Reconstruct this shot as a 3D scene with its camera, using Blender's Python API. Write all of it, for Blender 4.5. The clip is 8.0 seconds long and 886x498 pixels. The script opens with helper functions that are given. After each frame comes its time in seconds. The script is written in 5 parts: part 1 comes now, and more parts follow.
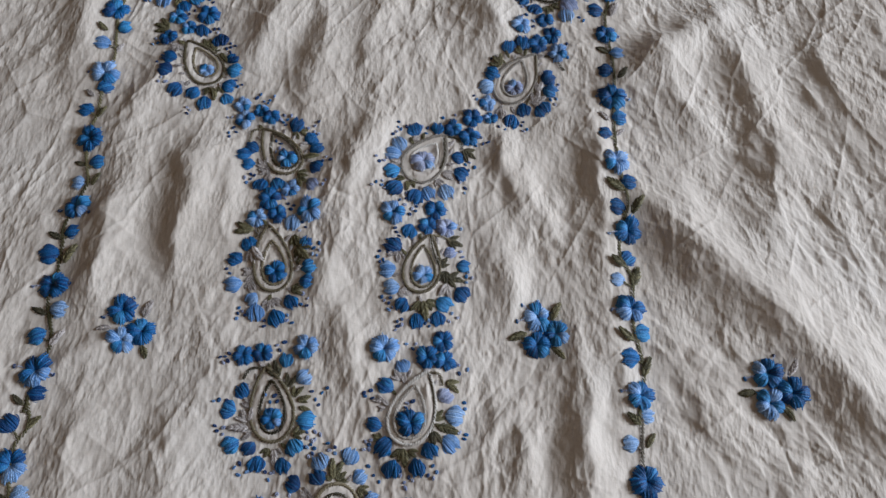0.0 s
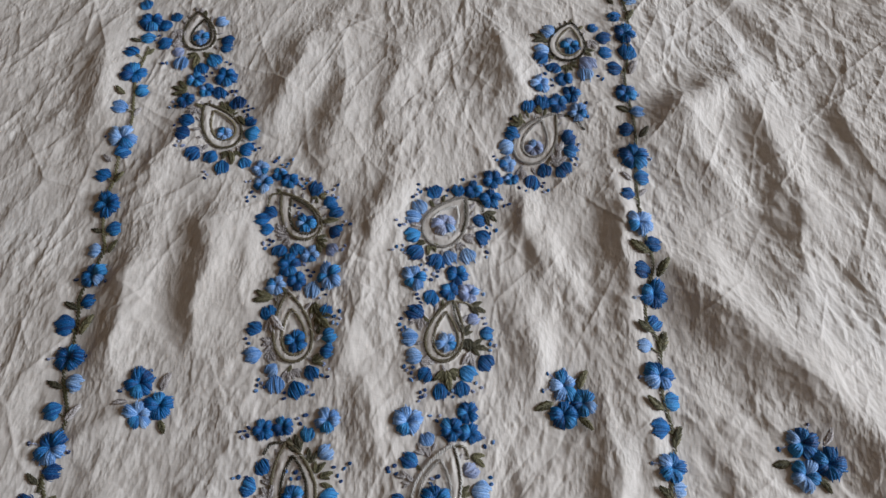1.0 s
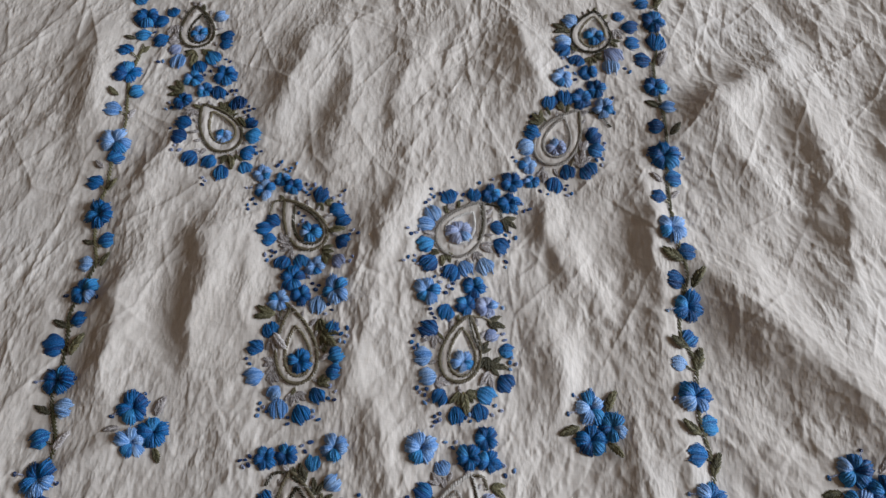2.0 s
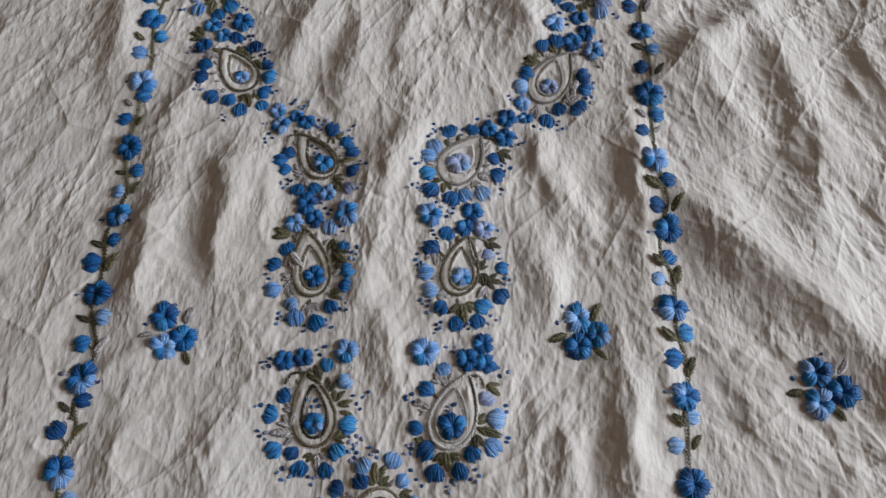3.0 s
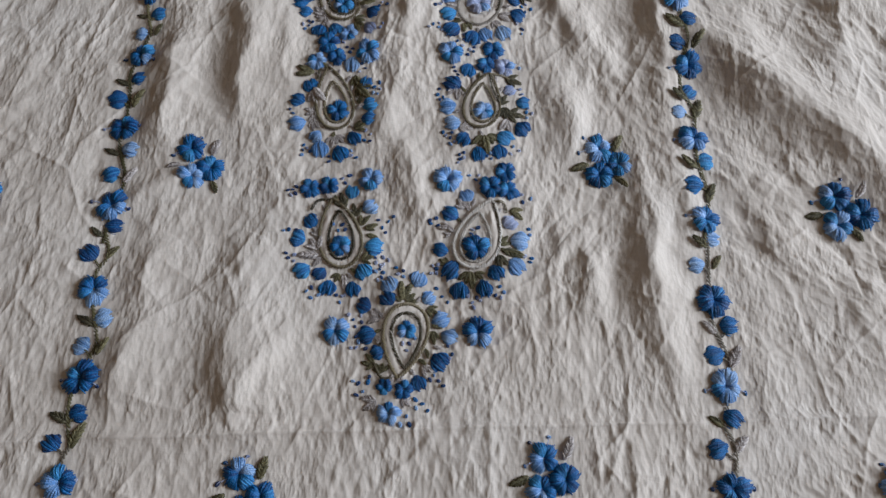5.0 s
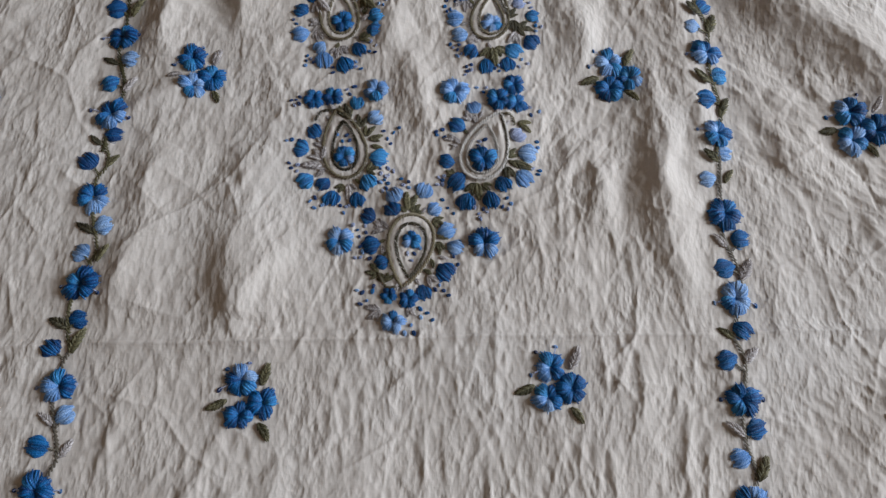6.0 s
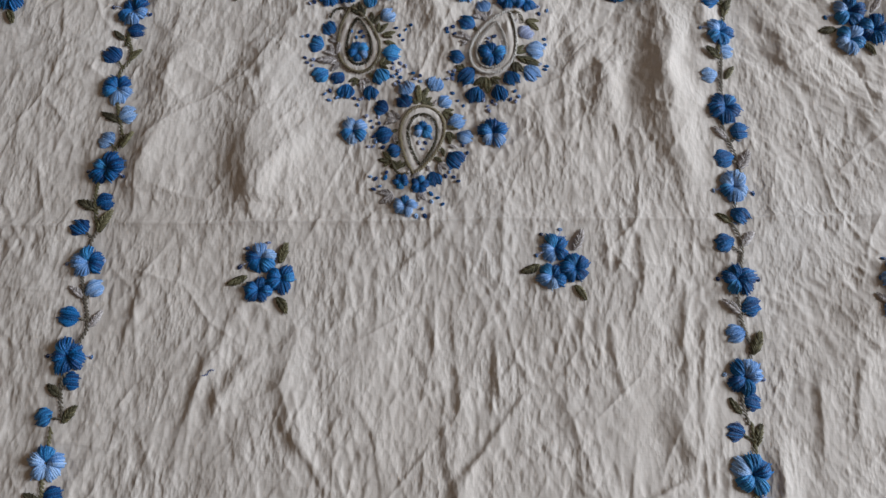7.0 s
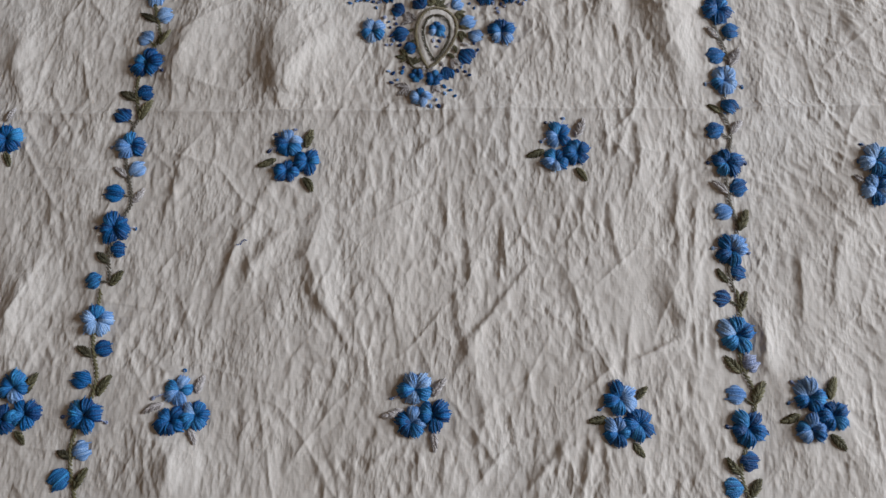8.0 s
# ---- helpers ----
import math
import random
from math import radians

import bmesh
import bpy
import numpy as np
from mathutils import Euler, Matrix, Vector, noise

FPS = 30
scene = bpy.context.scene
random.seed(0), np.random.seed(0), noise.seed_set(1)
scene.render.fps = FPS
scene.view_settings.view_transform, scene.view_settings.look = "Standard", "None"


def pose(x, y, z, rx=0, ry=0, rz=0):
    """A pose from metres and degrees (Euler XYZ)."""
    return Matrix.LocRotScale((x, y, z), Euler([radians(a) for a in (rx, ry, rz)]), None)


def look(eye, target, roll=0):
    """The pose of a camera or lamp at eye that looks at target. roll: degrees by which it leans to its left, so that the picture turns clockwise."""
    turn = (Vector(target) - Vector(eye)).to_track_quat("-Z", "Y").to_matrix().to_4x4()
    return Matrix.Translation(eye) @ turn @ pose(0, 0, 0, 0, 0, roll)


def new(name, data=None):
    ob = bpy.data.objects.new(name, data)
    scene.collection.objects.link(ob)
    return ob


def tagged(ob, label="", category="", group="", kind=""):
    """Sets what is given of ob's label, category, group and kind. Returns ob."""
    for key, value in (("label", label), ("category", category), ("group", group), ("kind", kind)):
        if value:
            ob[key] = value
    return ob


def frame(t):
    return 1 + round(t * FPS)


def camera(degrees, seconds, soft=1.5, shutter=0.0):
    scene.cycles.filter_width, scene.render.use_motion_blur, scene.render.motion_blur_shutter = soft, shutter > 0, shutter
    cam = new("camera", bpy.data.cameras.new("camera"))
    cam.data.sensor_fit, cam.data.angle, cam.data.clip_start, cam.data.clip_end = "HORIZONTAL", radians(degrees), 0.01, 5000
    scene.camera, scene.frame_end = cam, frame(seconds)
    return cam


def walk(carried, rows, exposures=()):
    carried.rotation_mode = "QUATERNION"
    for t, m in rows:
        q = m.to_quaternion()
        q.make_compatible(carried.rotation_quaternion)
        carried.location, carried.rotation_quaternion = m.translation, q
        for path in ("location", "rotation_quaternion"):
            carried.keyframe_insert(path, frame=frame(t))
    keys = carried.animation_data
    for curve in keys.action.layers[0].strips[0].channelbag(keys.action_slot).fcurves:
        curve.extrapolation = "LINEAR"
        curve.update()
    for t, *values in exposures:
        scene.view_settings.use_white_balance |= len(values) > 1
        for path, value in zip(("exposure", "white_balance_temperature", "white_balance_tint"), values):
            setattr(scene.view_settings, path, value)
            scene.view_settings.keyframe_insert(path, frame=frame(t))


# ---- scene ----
cam = camera(61.4, 8.0, soft=1.4)
PATH = [
    (0, (0.004, -0.005, 0.383), (0.055, 0.764, -1.463), 8.1),
    (0.2, (0.0035, -0.0047, 0.385), (0.0487, 0.8066, -1.4431), 7.66),
    (0.5, (0.001, -0.001, 0.388), (0.044, 0.819, -1.436), 7.1),
    (0.8, (-0.0067, 0.0088, 0.3856), (0.0369, 0.8356, -1.4356), 6.88),
    (1, (-0.008, 0.017, 0.384), (0.029, 0.852, -1.433), 6.5),
    (1.2, (-0.008, 0.035, 0.372), (0.008, 0.84, -1.459), 5.2),
    (2.3, (-0.006, 0.039, 0.359), (-0.019, 0.853, -1.468), 2.8),
    (2.5, (-0.007, 0.032, 0.366), (-0.022, 0.82, -1.472), 2.7),
    (2.7, (-0.0063, 0.0164, 0.3772), (-0.0224, 0.7949, -1.4706), 2.55),
    (3, (-0.002, -0.004, 0.381), (-0.024, 0.763, -1.466), 2.1),
    (3.5, (0.002, -0.031, 0.373), (-0.034, 0.71, -1.485), 0.8),
    (4, (-0.002, -0.052, 0.369), (-0.034, 0.656, -1.502), 0.8),
    (4.2, (-0.0051, -0.0582, 0.3734), (-0.0396, 0.6487, -1.5058), 0.45),
    (5.3, (-0.0078, -0.0803, 0.3515), (-0.0325, 0.5894, -1.5345), 1.38),
    (5.5, (-0.008, -0.085, 0.347), (-0.032, 0.572, -1.542), 1.5),
    (6, (-0.008, -0.104, 0.342), (-0.035, 0.524, -1.557), 1.4),
    (6.5, (-0.009, -0.125, 0.34), (-0.043, 0.467, -1.57), 0.9),
    (7, (-0.007, -0.151, 0.344), (-0.044, 0.416, -1.573), 0.5),
    (7.5, (-0.007, -0.18, 0.348), (-0.047, 0.364, -1.576), 0.1),
    (8, (-0.005, -0.211, 0.361), (-0.059, 0.32, -1.567), -1.3),
]
walk(cam, [(t, look(eye, target, roll)) for t, eye, target, roll in PATH])

# ---- daylight: a window in the wall beside the bed, and the sky outside ----
world = bpy.data.worlds.new("World")
scene.world = world
world.use_nodes = True
wn = world.node_tree
sky = wn.nodes.new("ShaderNodeTexSky")
sky.sky_type, sky.sun_disc = "NISHITA", False
sky.sun_elevation, sky.sun_rotation = radians(35), radians(60)
wn.links.new(sky.outputs[0], wn.nodes["Background"].inputs[0])
wn.nodes["Background"].inputs[1].default_value = 0.1
WIN_X, WIN_Y, WIN_Z0, WIN_Z1, WIN_HALF = 2.6, 0.45, 0.55, 1.80, 0.65
lamp = bpy.data.lights.new("window_light", "AREA")
lamp.shape, lamp.size, lamp.size_y = "RECTANGLE", 2 * WIN_HALF - 0.1, WIN_Z1 - WIN_Z0 - 0.1
lamp.energy, lamp.color = 91.5, (0.85, 0.92, 1.0)
window_light = new("window_light", lamp)
window_light.matrix_world = look((WIN_X - 0.02, WIN_Y, (WIN_Z0 + WIN_Z1) / 2), (0.0, 0.1, 0.0))


# ---- materials ----
def material(name, rough=0.8, metal=0.0):
    m = bpy.data.materials.new(name)
    m.use_nodes = True
    b = m.node_tree.nodes["Principled BSDF"]
    b.inputs["Roughness"].default_value, b.inputs["Metallic"].default_value = rough, metal
    return m, m.node_tree, b


def node(tree, kind, **values):
    n = tree.nodes.new(kind)
    for key, value in values.items():
        n.inputs[key].default_value = value
    return n


def ramp(tree, fac, stops):
    r = tree.nodes.new("ShaderNodeValToRGB")
    while len(r.color_ramp.elements) < len(stops):
        r.color_ramp.elements.new(0.5)
    for e, (at, col) in zip(r.color_ramp.elements, stops):
        e.position, e.color = at, (*col, 1)
    tree.links.new(fac, r.inputs[0])
    return r.outputs[0]


def cloth_material():
    """Washed ecru cotton: plain weave, slubs, faint yellowing."""
    m, t, b = material("ecru_cotton", 0.9)
    co = t.nodes.new("ShaderNodeTexCoord").outputs["Object"]
    big = node(t, "ShaderNodeTexNoise", Scale=9.0, Detail=4.0)
    t.links.new(co, big.inputs["Vector"])
    base = ramp(t, big.outputs["Fac"], [(0.3, (0.69, 0.635, 0.59)), (0.55, (0.73, 0.68, 0.64)), (0.75, (0.745, 0.705, 0.675))])
    slub_map = node(t, "ShaderNodeMapping", Scale=(1.0, 0.12, 1.0))
    t.links.new(co, slub_map.inputs["Vector"])
    slub = node(t, "ShaderNodeTexNoise", Scale=900.0, Detail=3.0)
    t.links.new(slub_map.outputs[0], slub.inputs["Vector"])
    slub_map2 = node(t, "ShaderNodeMapping", Scale=(0.12, 1.0, 1.0))
    t.links.new(co, slub_map2.inputs["Vector"])
    slub2 = node(t, "ShaderNodeTexNoise", Scale=900.0, Detail=3.0)
    t.links.new(slub_map2.outputs[0], slub2.inputs["Vector"])
    add = t.nodes.new("ShaderNodeMath")
    t.links.new(slub.outputs["Fac"], add.inputs[0])
    t.links.new(slub2.outputs["Fac"], add.inputs[1])
    mott = ramp(t, add.outputs[0], [(0.75, (0.86, 0.85, 0.83)), (1.2, (1.0, 1.0, 1.0))])
    mix = t.nodes.new("ShaderNodeMix")
    mix.data_type, mix.blend_type = "RGBA", "MULTIPLY"
    mix.inputs[0].default_value = 0.4
    t.links.new(base, mix.inputs[6])
    t.links.new(mott, mix.inputs[7])
    t.links.new(mix.outputs[2], b.inputs["Base Color"])
    where = node(t, "ShaderNodeTexNoise", Scale=38.0, Detail=2.0)
    t.links.new(co, where.inputs["Vector"])
    patchy = t.nodes.new("ShaderNodeMapRange")
    for key, value in (("From Min", 0.36), ("From Max", 0.64), ("To Min", 0.3), ("To Max", 1.0)):
        patchy.inputs[key].default_value = value
    t.links.new(where.outputs["Fac"], patchy.inputs["Value"])
    last = None
    for deg, scale, squash, deep in ((-12, 330.0, 0.42, 0.0008), (28, 620.0, 0.5, 0.0004)):
        m2 = node(t, "ShaderNodeMapping", Scale=(1.0, squash, 1.0), Rotation=(0, 0, radians(deg)))
        t.links.new(co, m2.inputs["Vector"])
        n2 = node(t, "ShaderNodeTexVoronoi", Scale=scale)
        t.links.new(m2.outputs[0], n2.inputs["Vector"])
        held = t.nodes.new("ShaderNodeMath")
        held.operation = "MULTIPLY"
        t.links.new(n2.outputs["Distance"], held.inputs[0])
        t.links.new(patchy.outputs[0], held.inputs[1])
        b1 = node(t, "ShaderNodeBump", Strength=0.6, Distance=deep)
        t.links.new(held.outputs[0], b1.inputs["Height"])
        if last is not None:
            t.links.new(last, b1.inputs["Normal"])
        last = b1.outputs[0]
    bump2 = node(t, "ShaderNodeBump", Strength=0.3, Distance=0.00015)
    t.links.new(add.outputs[0], bump2.inputs["Height"])
    t.links.new(last, bump2.inputs["Normal"])
    t.links.new(bump2.outputs[0], b.inputs["Normal"])
    b.inputs["Sheen Weight"].default_value = 0.15
    return m


def thread_material(name, dark, light, rough=0.42):
    """Stranded cotton floss: every strand and every stitch a little different, fine plies along it."""
    m, t, b = material(name, rough)
    isl = t.nodes.new("ShaderNodeNewGeometry").outputs["Random Per Island"]
    obj = t.nodes.new("ShaderNodeObjectInfo").outputs["Random"]
    co = t.nodes.new("ShaderNodeTexCoord").outputs["Object"]
    split = t.nodes.new("ShaderNodeSeparateXYZ")
    t.links.new(t.nodes.new("ShaderNodeTexCoord").outputs["UV"], split.inputs[0])
    strand_no = t.nodes.new("ShaderNodeMath")
    strand_no.operation = "FLOOR"
    t.links.new(split.outputs[0], strand_no.inputs[0])
    own = t.nodes.new("ShaderNodeMath")
    own.operation = "MULTIPLY"
    own.inputs[1].default_value = 60.0
    t.links.new(obj, own.inputs[0])
    joined = t.nodes.new("ShaderNodeCombineXYZ")
    t.links.new(strand_no.outputs[0], joined.inputs[0])
    t.links.new(own.outputs[0], joined.inputs[2])
    ply = t.nodes.new("ShaderNodeTexWhiteNoise")
    t.links.new(joined.outputs[0], ply.inputs["Vector"])
    fuzz = node(t, "ShaderNodeTexNoise", Scale=11.0, Detail=3.0, Roughness=0.6)
    t.links.new(co, fuzz.inputs["Vector"])
    total = None
    for source, share in ((obj, 0.32), (isl, 0.06), (ply.outputs["Value"], 0.58), (fuzz.outputs["Fac"], 0.16)):
        mul = t.nodes.new("ShaderNodeMath")
        mul.operation = "MULTIPLY_ADD"
        mul.inputs[1].default_value = share
        mul.inputs[2].default_value = -0.22
        t.links.new(source, mul.inputs[0])
        if total is not None:
            t.links.new(total, mul.inputs[2])
        total = mul.outputs[0]
    t.links.new(ramp(t, total, [(0.10, dark), (0.62, light)]), b.inputs["Base Color"])
    bump = node(t, "ShaderNodeBump", Strength=0.9, Distance=0.0006)
    t.links.new(fuzz.outputs["Fac"], bump.inputs["Height"])
    t.links.new(bump.outputs[0], b.inputs["Normal"])
    b.inputs["Sheen Weight"].default_value = 0.0
    b.inputs["Specular IOR Level"].default_value = 0.45
    return m


def plain_material(name, a, c, scale, rough=0.8):
    m, t, b = material(name, rough)
    co = t.nodes.new("ShaderNodeTexCoord").outputs["Object"]
    n = node(t, "ShaderNodeTexNoise", Scale=scale, Detail=5.0)
    t.links.new(co, n.inputs["Vector"])
    t.links.new(ramp(t, n.outputs["Fac"], [(0.3, a), (0.7, c)]), b.inputs["Base Color"])
    bump = node(t, "ShaderNodeBump", Strength=0.2, Distance=0.001)
    t.links.new(n.outputs["Fac"], bump.inputs["Height"])
    t.links.new(bump.outputs[0], b.inputs["Normal"])
    return m


ECRU = cloth_material()
BLUES = [
    thread_material("deep_blue_floss", (0.002, 0.052, 0.20), (0.007, 0.20, 0.57)),
    thread_material("mid_blue_floss", (0.007, 0.115, 0.38), (0.055, 0.37, 0.80)),
    thread_material("sky_blue_floss", (0.11, 0.30, 0.70), (0.40, 0.62, 0.98)),
    thread_material("lilac_blue_floss", (0.27, 0.35, 0.62), (0.55, 0.62, 0.86)),
]
GREENS = [
    thread_material("olive_floss", (0.065, 0.060, 0.028), (0.25, 0.23, 0.13), 0.6),
    thread_material("dark_olive_floss", (0.040, 0.037, 0.022), (0.16, 0.145, 0.09), 0.6),
    thread_material("grey_mauve_floss", (0.36, 0.325, 0.325), (0.74, 0.70, 0.71), 0.6),
]
ROPE = thread_material("taupe_floss", (0.032, 0.027, 0.014), (0.24, 0.205, 0.135))
PALE_ROPE = thread_material("pale_grey_floss", (0.32, 0.295, 0.27), (0.84, 0.82, 0.80))
STEM = thread_material("grey_stem_floss", (0.06, 0.052, 0.038), (0.22, 0.195, 0.16))
NAVY = thread_material("navy_floss", (0.006, 0.035, 0.15), (0.02, 0.09, 0.3))
# unseen walls and ceiling: dark brown keeps the bounce light low and warm
WALL = plain_material("warm_bounce_paint", (0.235, 0.165, 0.105), (0.28, 0.20, 0.13), 14.0)
FLOOR = plain_material("stone_floor", (0.22, 0.19, 0.16), (0.3, 0.26, 0.22), 6.0, 0.5)
SHEET = plain_material("bed_sheet", (0.55, 0.5, 0.43), (0.6, 0.55, 0.48), 30.0, 0.9)
FRAME = plain_material("window_paint", (0.6, 0.58, 0.54), (0.66, 0.64, 0.6), 20.0, 0.5)


# ---- helpers for meshes ----
def from_lists(name, verts, faces, mats, smooth=True, uvs=None):
    me = bpy.data.meshes.new(name)
    me.from_pydata(verts, [], faces)
    for m in mats:
        me.materials.append(m)
    if smooth:
        me.polygons.foreach_set("use_smooth", [True] * len(me.polygons))
    if uvs:
        layer = me.uv_layers.new(name="strands")
        layer.data.foreach_set("uv", [c for loop in me.loops for c in uvs[loop.vertex_index]])
    me.update()
    return me


def box_mesh(name, lo, hi, mat, bevel=0.0):
    bm = bmesh.new()
    bmesh.ops.create_cube(bm, size=1.0)
    for v in bm.verts:
        v.co = Vector([lo[i] + (v.co[i] + 0.5) * (hi[i] - lo[i]) for i in range(3)])
    if bevel:
        bmesh.ops.bevel(bm, geom=bm.edges[:], offset=bevel, segments=3, affect="EDGES")
    me = bpy.data.meshes.new(name)
    bm.to_mesh(me)
    bm.free()
    me.materials.append(mat)
    return me


def part(name, mesh, parent, m=None, label=""):
    ob = new(name, mesh)
    ob.parent = parent
    if m is not None:
        ob.matrix_basis = m
    return tagged(ob, label=label)


# ---- the room that closes the place: unseen, its walls set the fill light ----
def structure(name, lo, hi, mat, label, category):
    return tagged(new(name, box_mesh(name, lo, hi, mat)), label, category, kind="structure")


X0, X1, Y0, Y1, FZ, CZ = -2.0, WIN_X, -1.9, 2.4, -0.52, 2.05
structure("floor", (X0 - 0.15, Y0 - 0.15, FZ - 0.1), (X1 + 0.15, Y1 + 0.15, FZ), FLOOR, "dull brown stone floor of the bedroom", "floor")
structure("ceiling", (X0 - 0.15, Y0 - 0.15, CZ), (X1 + 0.15, Y1 + 0.15, CZ + 0.1), WALL, "plain muted brown painted ceiling", "ceiling")
structure("wall_west", (X0 - 0.15, Y0 - 0.15, FZ), (X0, Y1 + 0.15, CZ), WALL, "plain muted brown painted wall", "wall")
structure("wall_north", (X0, Y1, FZ), (X1, Y1 + 0.15, CZ), WALL, "plain muted brown painted wall", "wall")
structure("wall_south", (X0, Y0 - 0.15, FZ), (X1, Y0, CZ), WALL, "plain muted brown painted wall", "wall")


def wall_with_window():
    """The east wall, as four butted blocks round its window opening."""
    bm = bmesh.new()
    a, b = WIN_Y - WIN_HALF, WIN_Y + WIN_HALF
    for lo, hi in (((Y0 - 0.15, FZ), (a, CZ)), ((b, FZ), (Y1 + 0.15, CZ)), ((a, FZ), (b, WIN_Z0)), ((a, WIN_Z1), (b, CZ))):
        made = bmesh.ops.create_cube(bm, size=1.0)["verts"]
        for v in made:
            f = v.co + Vector((0.5, 0.5, 0.5))
            v.co = Vector((X1 + 0.15 * f.x, lo[0] + f.y * (hi[0] - lo[0]), lo[1] + f.z * (hi[1] - lo[1])))
    me = bpy.data.meshes.new("wall_east")
    bm.to_mesh(me)
    bm.free()
    me.materials.append(WALL)
    return tagged(new("wall_east", me), "muted brown painted wall with a window opening", "wall", kind="structure")


wall_with_window()
window = tagged(new("window_1"), "white painted window frame letting in daylight", "window", kind="structure")
window.location = (X1 + 0.09, WIN_Y, (WIN_Z0 + WIN_Z1) / 2)
hh = (WIN_Z1 - WIN_Z0) / 2
for lo, hi in (
    ((-0.02, -WIN_HALF, -hh), (0.02, -WIN_HALF + 0.05, hh)),
    ((-0.02, WIN_HALF - 0.05, -hh), (0.02, WIN_HALF, hh)),
    ((-0.02, -WIN_HALF + 0.05, -hh), (0.02, WIN_HALF - 0.05, -hh + 0.05)),
    ((-0.02, -WIN_HALF + 0.05, hh - 0.05), (0.02, WIN_HALF - 0.05, hh)),
    ((-0.02, -0.02, -hh + 0.05), (0.02, 0.02, hh - 0.05)),
):
    part("window_frame", box_mesh("window_frame", lo, hi, FRAME, 0.004), window)

# ---- the bed under the cloth ----
bed = tagged(new("bed"), "low bed with a plain beige sheet under the cloth", "bed")
bed.location = (-0.1, 0.1, FZ)
part("mattress", box_mesh("mattress", (-0.75, -1.0, 0.3), (0.75, 1.0, -FZ - 0.021), SHEET, 0.02), bed)
part("bed_frame", box_mesh("bed_frame", (-0.77, -1.02, 0.1), (0.77, 1.02, 0.3), FLOOR, 0.01), bed)
for sx in (-0.7, 0.7):
    for sy in (-0.95, 0.95):
        part("leg", box_mesh("leg", (sx - 0.04, sy - 0.04, 0.0), (sx + 0.04, sy + 0.04, 0.1), FLOOR, 0.005), bed)

# ---- the plan of the needlework, in millimetres on the cloth ----
# flowers and buds: x, y, radius, shade; leaves: base, tip, shade; drops: centre, radius, tip
PLAN = []


def paisley(**plan):
    PLAN.append(("paisley_motif", plan))


def sprig(**plan):
    """A sprig: its flowers sit close together."""
    mx, my = (sum(f[i] for f in plan["flowers"]) / 3 for i in (0, 1))
    plan["flowers"] = [(mx + 0.95 * (x - mx), my + 0.98 * (y - my), r, t) for x, y, r, t in plan["flowers"]]
    PLAN.append(("flower_sprig", plan))


def blossom(**plan):
    PLAN.append(("single_blossom", plan))


def vine(**plan):
    PLAN.append(("flower_vine", plan))


paisley(
    label="paisley in olive stem stitch topped by a blue flower cluster",
    drops=[(-164.9, 331.2, 11.3, -169.3, 350.4), (-163.5, 330, 6.9, -163.7, 343.9)],
    flowers=[(-163.5, 330, 5.2, 5), (-142.1, 300.8, 7, 0), (-160.6, 296.9, 5.4, 1), (-152.1, 289.1, 5.3, 1), (-162.6, 280.5, 5.7, 0), (-197.1, 340.5, 7.3, 0)],
    buds=[(-152.8, 344, 3.7, 2), (-146.5, 329.4, 4, 0), (-146.2, 323.5, 3.6, 0), (-152.1, 313.1, 4.7, 1), (-171.8, 308.9, 4.7, 2), (-158.8, 305.8, 4.3, 0), (-144.1, 288.6, 4.2, 0), (-131.4, 281.8, 4.5, 0), (-187.6, 338.2, 4.1, 0), (-196.2, 326.7, 4, 1), (-184.8, 323.3, 4.4, 0), (-182.2, 345.3, 3.3, 0), (-203.8, 354, 4.2, 1), (-175.3, 317.5, 3.6, 3)],
    leaves=[(-162.7, 316.5, -164, 305.3, 0), (-163.6, 317.7, -168.3, 312.4, 0), (-159.2, 316.8, -152.6, 313.9, 0), (-164.1, 288, -173.2, 290.1, 0), (-137.6, 275.8, -141.6, 282.5, 0), (-179, 335.3, -176.1, 326.4, 2), (-179.7, 321.5, -176.8, 330, 2)],
    knots=[(-154.3, 300.5), (-151.4, 303.4), (-149.5, 306.7), (-144.2, 312.5), (-138.8, 288.3), (-136.8, 290.6), (-134.6, 288.2), (-190.4, 329.6), (-190.7, 334.2), (-191.4, 325.8), (-180.5, 308.1)],
)
